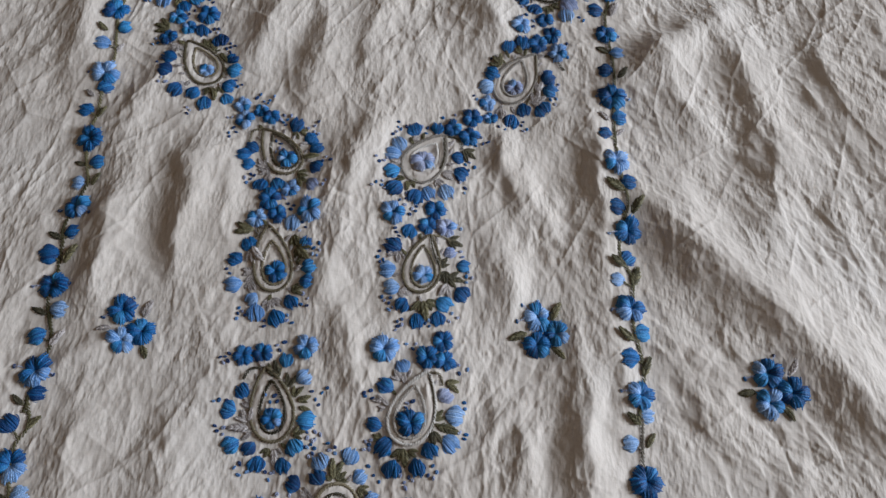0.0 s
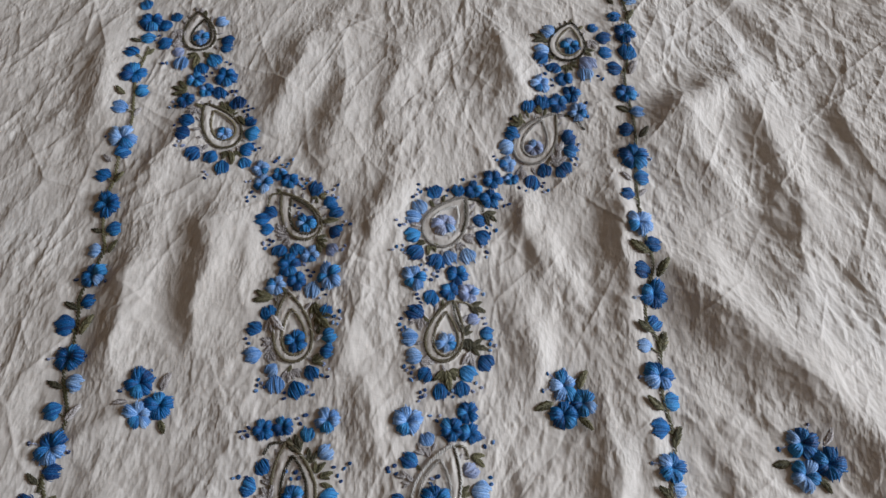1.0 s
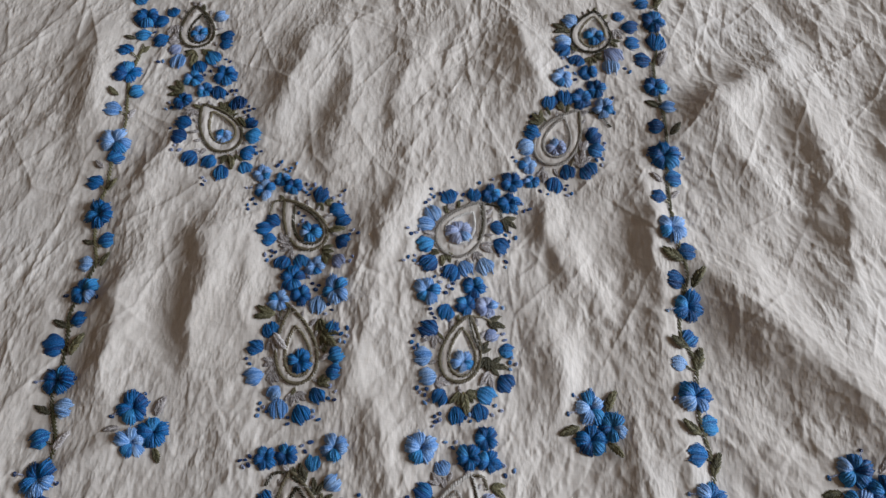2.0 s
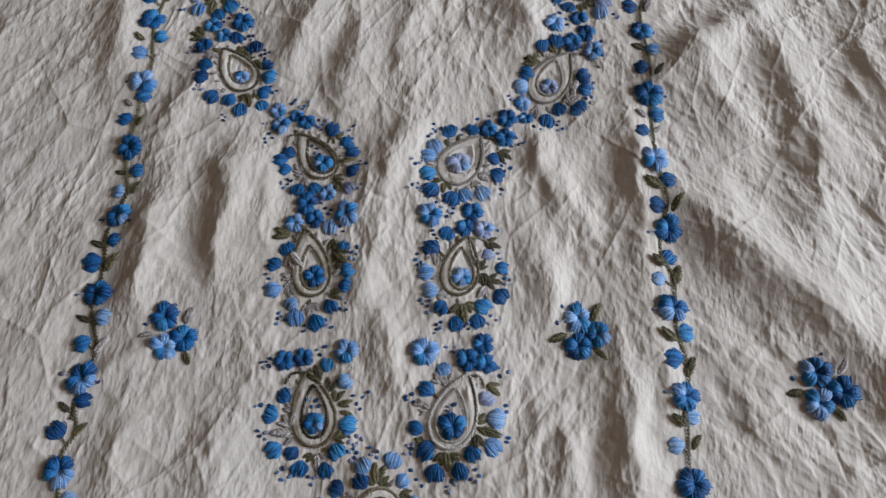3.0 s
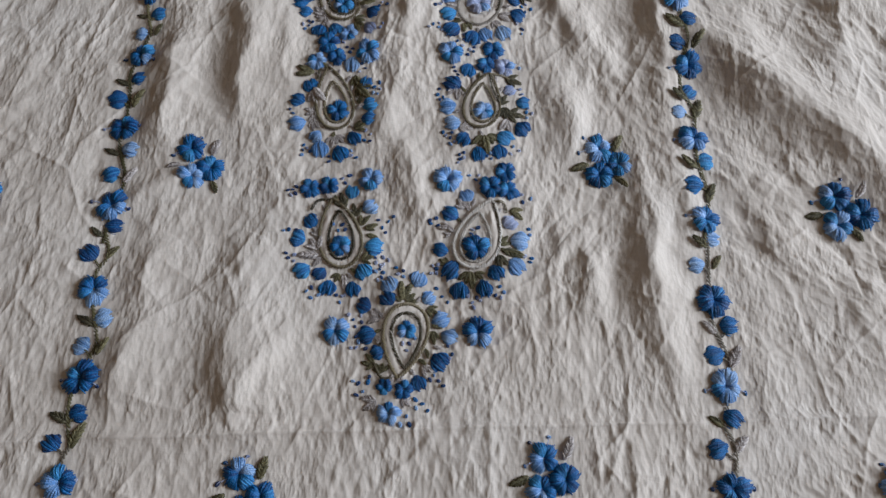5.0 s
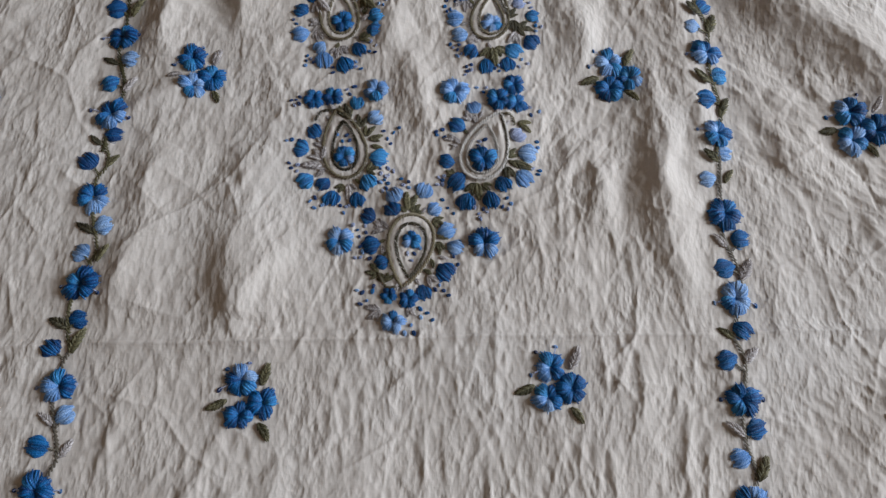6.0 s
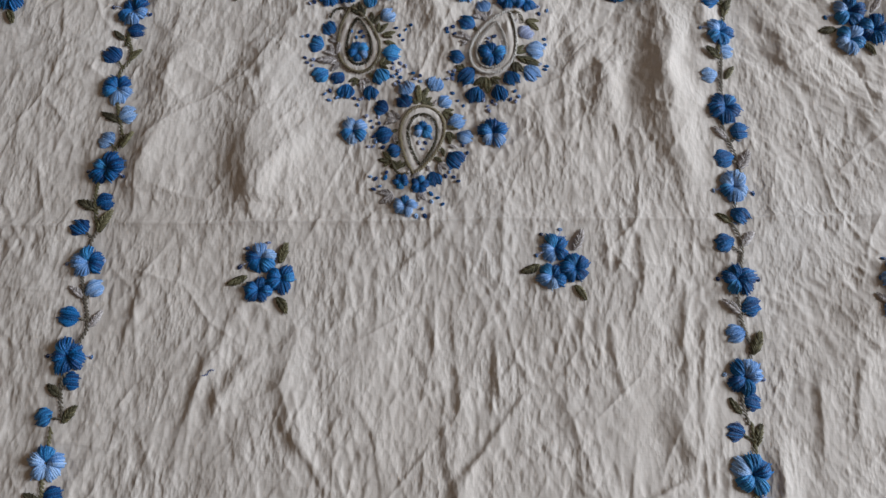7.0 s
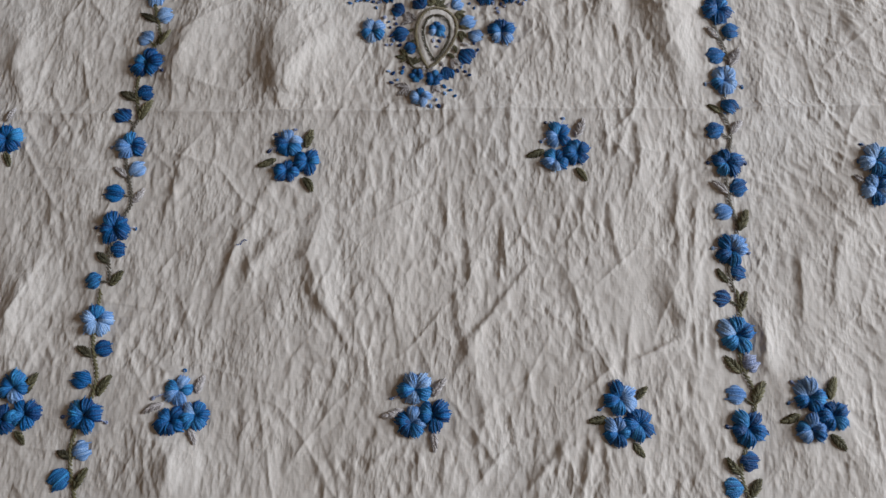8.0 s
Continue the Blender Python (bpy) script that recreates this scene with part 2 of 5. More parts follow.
paisley(
    label="paisley in dark olive outline holding one light blue flower",
    drops=[(-136.1, 259.9, 11.7, -150.4, 278.3), (-136, 261.2, 7.4, -144.4, 273.9)],
    flowers=[(-135.5, 258.4, 4.8, 2), (-110.4, 237, 5.3, 2), (-107.5, 226.9, 6, 5), (-98.7, 234.2, 4.3, 1), (-92.1, 230.1, 4.9, 0)],
    buds=[(-158.4, 264.8, 4.4, 0), (-158.9, 255.5, 4.4, 0), (-151, 243.1, 3.9, 0), (-140.5, 242.1, 3.9, 0), (-132.7, 235.4, 4.3, 1), (-120.5, 240, 3.6, 1), (-120.7, 249, 4, 0), (-118.8, 259.9, 4.4, 1), (-121.5, 268.2, 3.7, 0)],
    leaves=[(-129.7, 247, -127.4, 237.8, 0), (-131.7, 246.8, -133.6, 240.8, 0), (-126.6, 248, -122.8, 243.7, 0), (-150.9, 247.5, -144.3, 242.9, 2), (-129.4, 272.4, -124.2, 265.9, 0), (-154.4, 274.2, -160.6, 270.8, 2), (-133.2, 274.1, -136.9, 279.6, 0)],
    knots=[(-161.4, 246.5), (-160.3, 249.4), (-157.4, 246.9), (-165.4, 260.9), (-163.1, 263.2), (-142.1, 231.5), (-140.2, 229.8), (-134.5, 231.1), (-115.4, 249.4), (-117.4, 253.2), (-113, 250.8), (-124.1, 277), (-121.5, 278.1), (-126.6, 275.9), (-171.6, 274.7), (-170.5, 279), (-168.5, 275.8), (-102.6, 242.7), (-98, 240.4), (-94.8, 241.4), (-86.3, 228.7), (-84.4, 231.6), (-84.4, 227), (-115.2, 228.2)],
)
paisley(
    label="leaning olive paisley holding a blue flower and knots",
    drops=[(-80.5, 203.3, 11.2, -95.1, 221.2), (-79.6, 203.4, 7.8, -89.1, 218.4)],
    hooks=[(-95.1, 221.2, -101.4, 219.6, -102.2, 212.1)],
    flowers=[(-79.2, 203.1, 6.1, 1), (-73.7, 183.4, 5.3, 2), (-84.6, 175.9, 6.8, 0), (-61.8, 170.9, 7.1, 5), (-89.7, 163.7, 5.4, 2), (-79, 166.9, 5.5, 0)],
    buds=[(-100, 208.6, 3.8, 0), (-103.8, 203.9, 3.7, 0), (-100.3, 197.7, 3.4, 0), (-61.6, 198.8, 4, 0), (-62.8, 211, 3.8, 0), (-66.8, 217.3, 3.8, 0), (-76.3, 225.4, 4.2, 0), (-91.3, 184.7, 4, 0), (-81.7, 186.2, 3.6, 1), (-62.2, 187.1, 3.6, 3), (-70, 162.6, 4.2, 2)],
    leaves=[(-90.8, 196.4, -95.5, 202.1, 2), (-88, 194.5, -95, 195, 2), (-87, 192.1, -90.1, 187.3, 2), (-71.8, 193.3, -65.3, 192.1, 0), (-71, 191.6, -68.2, 184.8, 0), (-70, 204.2, -60.5, 205.7, 0), (-77.2, 222, -74.2, 216.7, 0), (-74, 222.3, -69.6, 219.3, 0)],
    knots=[(-84.1, 212.9), (-82, 209.4), (-84.4, 209.9), (-98, 191.2), (-101, 188.5), (-97.5, 188.1), (-69.6, 224.5), (-65.9, 226.3), (-65.8, 222.6), (-85.1, 231.9), (-85.9, 228), (-82.4, 229.1), (-56.6, 205.3), (-58.2, 202.6), (-54.8, 189.4), (-56.1, 186.9), (-74, 174.1), (-72, 170.8), (-115, 216.9), (-113, 220.8), (-110.9, 218)],
)
paisley(
    label="tall olive paisley holding one deep blue flower",
    drops=[(-76.3, 133.1, 11.3, -82.9, 159.9), (-75.7, 132.5, 7, -79.4, 150.4)],
    hooks=[(-82.9, 159.6, -87.3, 158.3, -88.2, 152.3)],
    flowers=[(-75.1, 133.2, 6.1, 0)],
    buds=[(-91.8, 147.8, 3.7, 0), (-97.6, 138.7, 3.7, 0), (-96.5, 124.5, 4.2, 2), (-85.5, 117, 3.6, 2), (-82.4, 109.7, 4.1, 2), (-64.6, 117, 3.6, 0), (-71.2, 107.6, 4.4, 0), (-57.8, 128.8, 3.6, 1), (-57.6, 137, 3.7, 1), (-61.1, 150.1, 3.4, 1)],
    leaves=[(-90.4, 156.7, -100.4, 154, 0), (-89.5, 146.4, -87.3, 136.3, 2), (-86.4, 132.3, -93.2, 133.4, 2), (-87, 130.1, -90.8, 126.1, 2), (-87.7, 127, -87.3, 120.8, 2), (-76.2, 117.7, -76.4, 111.1, 2), (-74.5, 117.8, -70.1, 114.2, 2), (-67.6, 155.5, -64.1, 147.6, 0), (-66, 148.2, -58.1, 141.1, 0), (-65, 122.5, -58.2, 125.1, 0)],
    knots=[(-101.4, 132.8), (-99.5, 130.4), (-91.4, 111.5), (-91.5, 108.5), (-89.4, 109.8), (-77.1, 105.7), (-76.9, 102.7), (-65.4, 109.5), (-65.6, 106.5), (-62.5, 105.5), (-58.9, 115.9), (-55.7, 119.2), (-58.7, 121.7), (-56.2, 147.9), (-53, 146.9), (-53.9, 143.6), (-62.3, 160.2), (-65.4, 158)],
)
paisley(
    label="wide paisley in pale grey outline holding a light blue flower",
    pale=1,
    drops=[(-0.7, 207.4, 13, 11.1, 228), (-0.2, 210, 7.9, 6.1, 221.2)],
    hooks=[(11.1, 227.6, 19.1, 226.4, 21.7, 219.5), (10.5, 226, 11.7, 214.6, 10.2, 204.7)],
    flowers=[(-0.4, 208.9, 6.9, 3), (15.5, 233.7, 5.3, 0), (26.6, 241.5, 6.1, 0), (25.7, 228.8, 6, 0), (-15.1, 174.3, 6.8, 5), (8.6, 178.9, 5.9, 0), (5.1, 168.4, 5.5, 0), (15.7, 168.6, 5.8, 3)],
    buds=[(-7, 229.8, 3.9, 0), (6.5, 232.1, 3.9, 0), (-15.2, 219, 4.2, 2), (-18.3, 212.1, 4.1, 2), (-18, 200.2, 4.1, 1), (-15.6, 189.8, 4.3, 0), (-3.6, 185.8, 4.3, 0), (3.6, 188.9, 3.7, 2), (13.8, 190.7, 4, 2), (19.6, 213.4, 3.8, 0), (22, 202.7, 4.1, 0), (-5, 163.6, 3.9, 0)],
    leaves=[(22.4, 219.2, 29.7, 214.6, 1), (-12, 206.5, -19.6, 207.6, 2), (-10.7, 196.5, -15.6, 194.3, 0), (-8.9, 194.9, -8.5, 188.6, 0), (-6.5, 196.1, -4.2, 191, 0), (8.6, 198.1, 11.1, 193.3, 2), (11, 201.8, 17.6, 198.8, 2), (-7.2, 222.3, -3.4, 225.6, 2)],
    knots=[(-17, 230.1), (-17.7, 227), (-15.2, 229.1), (-2.8, 232.9), (0.5, 232.4), (-0.3, 228.5), (33, 229.5), (34.1, 225), (29.8, 223.5), (9.1, 240.8), (16.4, 243.4), (-25.8, 205), (-23.3, 206.2), (-26.3, 191.7), (-22.9, 193), (-23, 190.2), (24.3, 209.4), (26.4, 206), (24.9, 194.1), (21.8, 197.4), (-11.9, 182.4), (-8.4, 186.8), (-4.6, 177.8), (-2.2, 179.7), (-5.7, 174.3), (-12, 162.1), (-10.3, 159.9), (24.1, 169.2), (21.2, 171.3)],
)
paisley(
    label="taupe outlined paisley holding one light blue flower",
    drops=[(3.3, 139, 11.1, 7.2, 162.9), (4.6, 138.4, 7.4, 3.9, 155.7)],
    hooks=[(7.2, 162.6, 14.4, 162.8, 18.5, 160.5), (7.2, 162.6, 8.9, 153.8, 13, 145.7)],
    flowers=[(4.9, 138.4, 5.6, 2)],
    buds=[(-12.9, 153.8, 4.1, 0), (-15, 140.1, 4, 2), (-11.8, 130, 4, 2), (-5.4, 120.4, 3.9, 0), (17.1, 122.9, 4.2, 1), (3.1, 111.9, 3.8, 0), (14.3, 114.2, 3.9, 0), (26.5, 129.7, 4.3, 0), (18.8, 153.6, 3.2, 3), (26.5, 146.1, 3.4, 1)],
    leaves=[(16.7, 161, 25.8, 158.7, 1), (-9.6, 154, -9.8, 144, 2), (-8, 127.2, -0.5, 127.1, 2), (4.2, 123.5, -1, 117.3, 0), (5.7, 123.6, 8.1, 112.6, 0), (7.5, 123.7, 13, 120.8, 0), (16.9, 142.2, 17.5, 134.7, 1), (18.6, 137.6, 27.4, 137.3, 1), (17.8, 134.7, 20.3, 126.2, 2), (14.3, 143.9, 17.4, 150.2, 1)],
    knots=[(-21, 146.7), (-17.8, 145.3), (-20.3, 150), (-15.1, 122.1), (-12.6, 120.8), (-10.3, 118.5), (-16.7, 124.1), (-4.8, 112.3), (-4.6, 109.3), (-6.6, 108.3), (7.9, 111.1), (10.1, 109.7), (20.5, 113.5), (21.8, 118.1), (24.9, 115.9), (24.7, 155), (25.7, 151.8), (28.5, 140.2), (31.6, 139.5), (28.7, 136.7)],
)
paisley(
    label="pale grey outlined paisley with a curled tip and light flower",
    pale=1,
    drops=[(50.7, 267.8, 12.8, 63.9, 288.9), (51.4, 268.3, 8.3, 55.5, 283.9)],
    hooks=[(63.9, 288.5, 73.8, 288.1, 82.1, 280.1), (63.9, 288.5, 64.6, 271.5, 59.7, 255)],
    flowers=[(51.7, 266.3, 5.6, 3), (65, 296.6, 6.6, 0), (73.3, 303.8, 5.9, 0), (77.4, 291.4, 6.2, 2), (35.8, 254.1, 5.1, 2), (37.7, 244, 4.4, 1)],
    buds=[(46.6, 291.9, 3.9, 0), (55.4, 295.7, 4.7, 0), (37.8, 274, 4.2, 0), (34.8, 265.6, 4.5, 2), (71.9, 274.2, 4.6, 0), (73.5, 265.4, 4.5, 1), (69.3, 253, 4.8, 0), (58, 251.7, 4, 0), (50.6, 243.2, 4.4, 0)],
    leaves=[(42.9, 279.8, 36.9, 284.7, 0), (47.4, 284.4, 44.9, 289.2, 0), (54.4, 288.4, 52.6, 294.2, 0), (64.8, 256.6, 66.6, 265.6, 2), (63.1, 255.3, 70, 255.9, 2), (65.9, 263.5, 68.7, 271.9, 2), (44.3, 251.7, 44.5, 244.2, 2), (35.7, 258.8, 39.9, 253.2, 2)],
    knots=[(47.3, 295), (50.8, 296.6), (82.9, 298.3), (83.7, 289), (36.2, 283.4), (38.6, 284.9), (28.9, 256.2), (77.7, 268.6), (78.8, 270.7), (76.8, 256.5), (77.6, 260.5), (58, 237.3), (57, 241.1), (60.4, 238.6), (42.9, 237.9), (46.9, 236.3), (47.9, 242.2)],
)
paisley(
    label="small olive paisley holding a mid-blue flower beside the vine",
    drops=[(70.8, 341.6, 12.9, 74, 360.7), (71.5, 340.8, 8.3, 73.2, 355.9)],
    flowers=[(73, 340.5, 6.2, 1), (53.6, 309.4, 6, 2), (68.7, 314.3, 5.2, 0)],
    buds=[(58.6, 351.1, 4.6, 2), (54.5, 335.4, 4.5, 2), (54.2, 329.5, 4.5, 0), (62.2, 322.6, 4, 0), (83.4, 326.9, 5.3, 3), (82.2, 320, 4.8, 2), (87.8, 357.4, 3.4, 0), (94.4, 349.5, 4.2, 0), (95.1, 337.1, 4.1, 0)],
    leaves=[(57.1, 344.4, 48.2, 347.8, 1), (58.6, 342.3, 54.1, 346.9, 0), (70.6, 325.6, 70.2, 318.9, 0), (72.5, 325.8, 77.9, 323.6, 0), (61.5, 328.8, 58.6, 332.6, 0), (85, 346.7, 89.3, 340.2, 2), (81.1, 337.1, 88.1, 338.2, 0)],
    knots=[(54.2, 323.2), (56.8, 317.6), (54.3, 316), (61.5, 309.3), (61.5, 313.6), (93, 341.5), (90.5, 318.6)],
)
paisley(
    label="olive paisley holding a mid-blue flower below three knots",
    drops=[(-65.4, 56.1, 12.1, -72.4, 81.1), (-65.3, 55.2, 7.1, -68.2, 74.3)],
    hooks=[(-72.4, 80.8, -79.6, 79.6, -83, 74.3)],
    flowers=[(-65.9, 55.1, 5.6, 1), (-85.3, 86.4, 5.5, 0), (-75.3, 88.3, 4.9, 0), (-52.9, 93.1, 6.2, 2)],
    buds=[(-62.4, 85.3, 3.4, 1), (-52.3, 77, 3.9, 2), (-48.3, 55.6, 4.1, 1), (-82.2, 68, 3.6, 0), (-87.9, 58.3, 3.9, 1), (-84.1, 41.2, 3.8, 1), (-75, 40.3, 3.5, 0), (-70.2, 32.9, 4, 0), (-52.7, 42.3, 3.8, 1), (-57.4, 33.1, 3.4, 0)],
    leaves=[(-64.4, 76.5, -68.5, 84.6, 1), (-58.7, 71.5, -61.1, 78.6, 1), (-55.6, 66.6, -51.5, 72.2, 0), (-54, 65.2, -47.4, 67.8, 0), (-52.9, 62.1, -46.8, 60.7, 0), (-76.5, 60.6, -82.1, 61.8, 2), (-77, 52.9, -81.4, 58.7, 2), (-76.6, 49.8, -86.8, 49.2, 2), (-75.1, 48.4, -79.1, 43.9, 2), (-53.8, 47.7, -47.8, 50.2, 0), (-65.2, 40.9, -66.9, 36.3, 0), (-63, 41.1, -62, 32.2, 2), (-61, 41.2, -57.9, 38.7, 2)],
    knots=[(-65.7, 66.6), (-67.6, 63.4), (-64, 63.9), (-93.9, 84.8), (-92.1, 86.6), (-94.4, 81.6), (-92.2, 82.7), (-68.5, 93), (-64.8, 94.9), (-66.7, 90.5), (-47.3, 70.3), (-45, 66.4), (-42.1, 70), (-93.3, 62.6), (-89.6, 62.9), (-87.5, 61.4), (-88.9, 46), (-91.9, 47.3), (-78.3, 32.6), (-78.2, 27.3), (-74.2, 29.1), (-43.3, 50.5), (-42.9, 46.6), (-46.7, 47.2), (-47.7, 42.6), (-42.6, 42.4), (-45, 38.3), (-65.4, 29.6), (-62.5, 29.2), (-63.3, 26), (-61.2, 29.9)],
)
paisley(
    label="white-grey outlined paisley holding a large deep blue flower",
    pale=1,
    drops=[(3.8, 59.6, 12.7, 11.3, 85), (3.5, 58.7, 8.6, 5.3, 77.2)],
    hooks=[(11.3, 84.6, 17.2, 84.1, 19.4, 78.8), (11.9, 84.4, 16, 66.6, 14.4, 49.1)],
    flowers=[(4.4, 58.1, 6.8, 0), (-12.8, 95, 7.4, 2), (17.8, 102, 5.6, 0), (10.2, 92.6, 5.9, 0), (19.6, 91.3, 5.5, 0)],
    buds=[(-2.1, 87, 3.4, 2), (-10, 75.9, 3.9, 1), (-14, 56.3, 3.5, 0), (-8.2, 45.8, 4.4, 0), (-3.2, 35.1, 4, 0), (14.8, 45.2, 4.1, 0), (9.3, 36.5, 4, 0), (25.1, 49.4, 4.4, 2), (26.7, 63.6, 4.4, 2), (21, 73.2, 3.6, 3)],
    leaves=[(-2.9, 79.5, -6.4, 84.8, 2), (-0.3, 78.1, -3.7, 82.7, 2), (1, 81.4, 2.6, 85.3, 2), (-9.8, 68.1, -16.1, 68, 2), (-9.1, 65, -12.3, 62.6, 2), (-9.6, 49.3, -14.2, 51.4, 0), (1.3, 45.2, -4.3, 40.7, 0), (2.2, 45.3, 3.2, 36.4, 0), (4.2, 44.5, 8.5, 41.5, 0), (16.4, 54.9, 17, 47.4, 1), (17.2, 57.4, 29.5, 54.9, 0), (16.5, 60.2, 20.6, 66, 0), (20.8, 80.1, 27.8, 75.5, 0)],
    knots=[(4.5, 69), (1.7, 67.9), (1.2, 65.7), (-1.3, 99.1), (2.4, 96.7), (3.7, 99.4), (26.9, 90.2), (31.9, 88.2), (27.6, 85.7), (-20.6, 71.4), (-17.3, 72.9), (-20, 69.9), (-16.2, 69.2), (-17.6, 47.6), (-14.9, 48.4), (-15.5, 44.1), (1.1, 32.4), (3.5, 29.1), (5.6, 31.8), (17, 37.9), (15, 33.3), (19.1, 35.1), (28, 67.4), (31.1, 70.7), (31.7, 67.6), (29.2, 55.2), (32.1, 52.3), (32.9, 54.5)],
)
paisley(
    label="upside-down olive paisley that ends the neckline embroidery",
    drops=[(-28.6, 14.1, 12.2, -30.9, -11.1), (-28.5, 13.5, 8.1, -28.1, -6)],
    hooks=[(-31.5, -10.6, -38.7, -11.3, -43.3, -4.2)],
    flowers=[(-28.5, 13.2, 4.7, 1), (-37, -15.5, 4, 0), (-27.6, -16.3, 4.8, 0), (-34, -28.1, 5.2, 2)],
    buds=[(-47.9, 9.7, 3.9, 0), (-41.9, 1.1, 3.3, 0), (-50.7, 24.7, 3.4, 0), (-38.6, 35.8, 4, 2), (-38.9, 28.4, 3.7, 0), (-24.4, 39.7, 4, 2), (-18.7, 30.3, 3.4, 2), (-11.9, 19.1, 3.9, 2), (-7.1, 10.9, 3.6, 2), (-11.2, -1.9, 4.1, 0), (-20.7, -12.6, 3.2, 0)],
    leaves=[(-42.8, -4.4, -49.5, -4, 0), (-38.6, -8.8, -42.2, -4.4, 0), (-42.8, 19.5, -48.5, 22.3, 2), (-41.3, 18.1, -48.7, 15.6, 2), (-42.4, 9.5, -42, 4.8, 2), (-31.1, 28.3, -32.7, 38.2, 0), (-29.6, 27.5, -25.5, 32.2, 0), (-32.4, 27.1, -35.7, 30.1, 0), (-18.9, 24.5, -13.5, 22.5, 0), (-16.2, 13.2, -14.2, 6.5, 0), (-14.4, 5.7, -10, 4.8, 2), (-19.1, -3.8, -17.1, -10.2, 2), (-40.4, -21.9, -46.8, -27.1, 2), (-28.5, -21.1, -23.8, -24, 2)],
    knots=[(-29.9, 6.1), (-26.6, 6.3), (-27.7, 2.9), (-51.9, 6.1), (-52.7, 3.2), (-48, 2.7), (-55.5, 17.2), (-51.9, 19.5), (-51.2, 16.1), (-43.2, 39.9), (-46.3, 42.7), (-35, 42), (-32, 40.7), (-15.6, 46.2), (-14.9, 35.8), (-11.9, 31.6), (-7.6, 6.1), (-5.2, 2.1), (-15.2, -10.9), (-11.1, -11.2), (-13.4, -8.6), (-21.7, -20.7), (-21.1, -24.7), (-18.3, -22.6), (-28.1, -33), (-25.3, -28.9), (-23.7, -32.7), (-49.9, -14.4), (-45.1, -13.6), (-47.4, -18.3)],
)
blossom(
    label="single mixed-blue satin-stitch blossom on ecru cloth",
    flowers=[(-63.9, 11, 6.4, 5)],
)
blossom(
    label="single deep and light blue satin-stitch blossom on ecru cloth",
    flowers=[(7, 13.5, 6.9, 4)],
)
sprig(
    label="sprig of two deep blue and one light blue flower",
    flowers=[(-151.3, 105.4, 7, 0), (-138.5, 94.7, 6.6, 0), (-148.1, 89.1, 6.2, 2)],
    leaves=[(-139.6, 102.1, -137, 111.8, 2), (-137.6, 87.8, -134.2, 81, 0), (-154.4, 95.3, -162.2, 93.6, 2)],
    knots=[(-156.1, 111.3), (-146.8, 112.6), (-159.9, 100.4)],
)
sprig(
    label="sprig of blue flowers with three olive leaves",
    flowers=[(68.1, 120.4, 7.2, 5), (79.6, 111.6, 6.6, 1), (68.5, 104.7, 6.8, 0)],
    leaves=[(76.4, 118.9, 81.2, 129.6, 0), (63.2, 110.8, 53.5, 106.6, 0), (76.2, 104, 83.4, 97.5, 0)],
    knots=[(59.7, 125.9), (68.8, 129.7), (57.3, 116.6)],
)
sprig(
    label="sprig of blue flowers lying beside a deep fold",
    flowers=[(191.6, 98.5, 7.4, 1), (205.4, 88.9, 7.3, 0), (192.2, 82.4, 7.2, 5)],
    leaves=[(202.3, 97.2, 206.7, 106.2, 2), (185.3, 87.8, 176.1, 86.1, 0), (199, 81.4, 204.5, 74.1, 0)],
    knots=[(179.8, 94.3), (195.9, 107.8)],
)
sprig(
    flowers=[(-101, -59.2, 6.6, 4), (-89.3, -69.1, 6.2, 0), (-99.7, -75.8, 5.9, 0)],
    leaves=[(-91.7, -61.6, -89.3, -51.2, 0), (-105.9, -68.9, -115, -73.8, 0), (-90.6, -78.1, -84.9, -85.9, 0)],
    knots=[(-98.3, -51.5), (-108.1, -55.1), (-110.4, -64.7)],
)
sprig(
    flowers=[(40, -44.1, 6.6, 4), (50.9, -53.5, 6.6, 0), (39.5, -58.4, 6.3, 4)],
    leaves=[(49.6, -44.8, 53.2, -34.1, 2), (33.5, -52.8, 24.7, -57.1, 0), (50.4, -61.7, 56, -68.8, 0)],
    knots=[(33.4, -37.7), (42.5, -34.5), (31.6, -48.4)],
)
sprig(
    label="sprig of blue flowers with pale mauve leaves",
    flowers=[(-135.9, -191, 6.5, 5), (-125.8, -202.1, 6.4, 1), (-137.4, -205.7, 6.4, 0)],
    leaves=[(-127.5, -192.2, -125.2, -183.2, 2), (-141.5, -198.1, -150.4, -203, 2), (-128.3, -208.3, -124.1, -215.5, 2)],
    knots=[(-147.3, -195.9), (-134.8, -181.5)],
)
sprig(
    label="sprig of mixed blue flowers with pale mauve leaves",
    flowers=[(-22.8, -181.5, 7.2, 5), (-12.9, -193.2, 6.9, 0), (-23.3, -197.4, 6.8, 4)],
    leaves=[(-14.2, -184.6, -8.6, -175.9, 2), (-27.3, -191.7, -37.9, -195.4, 2), (-13.1, -200.5, -11.5, -209.9, 2)],
    knots=[(-27.8, -177.1), (-33.9, -186.9)],
)
sprig(
    flowers=[(74.8, -178.3, 7.2, 4), (84.7, -189.3, 6.8, 0), (74.2, -194.1, 6.5, 4)],
    leaves=[(83.3, -178.2, 88.4, -171.7, 0), (70.1, -188.4, 60.6, -190.2, 0), (81.7, -198.1, 87.8, -204.5, 0)],
    knots=[(65.3, -184.3), (69.8, -172.1)],
)
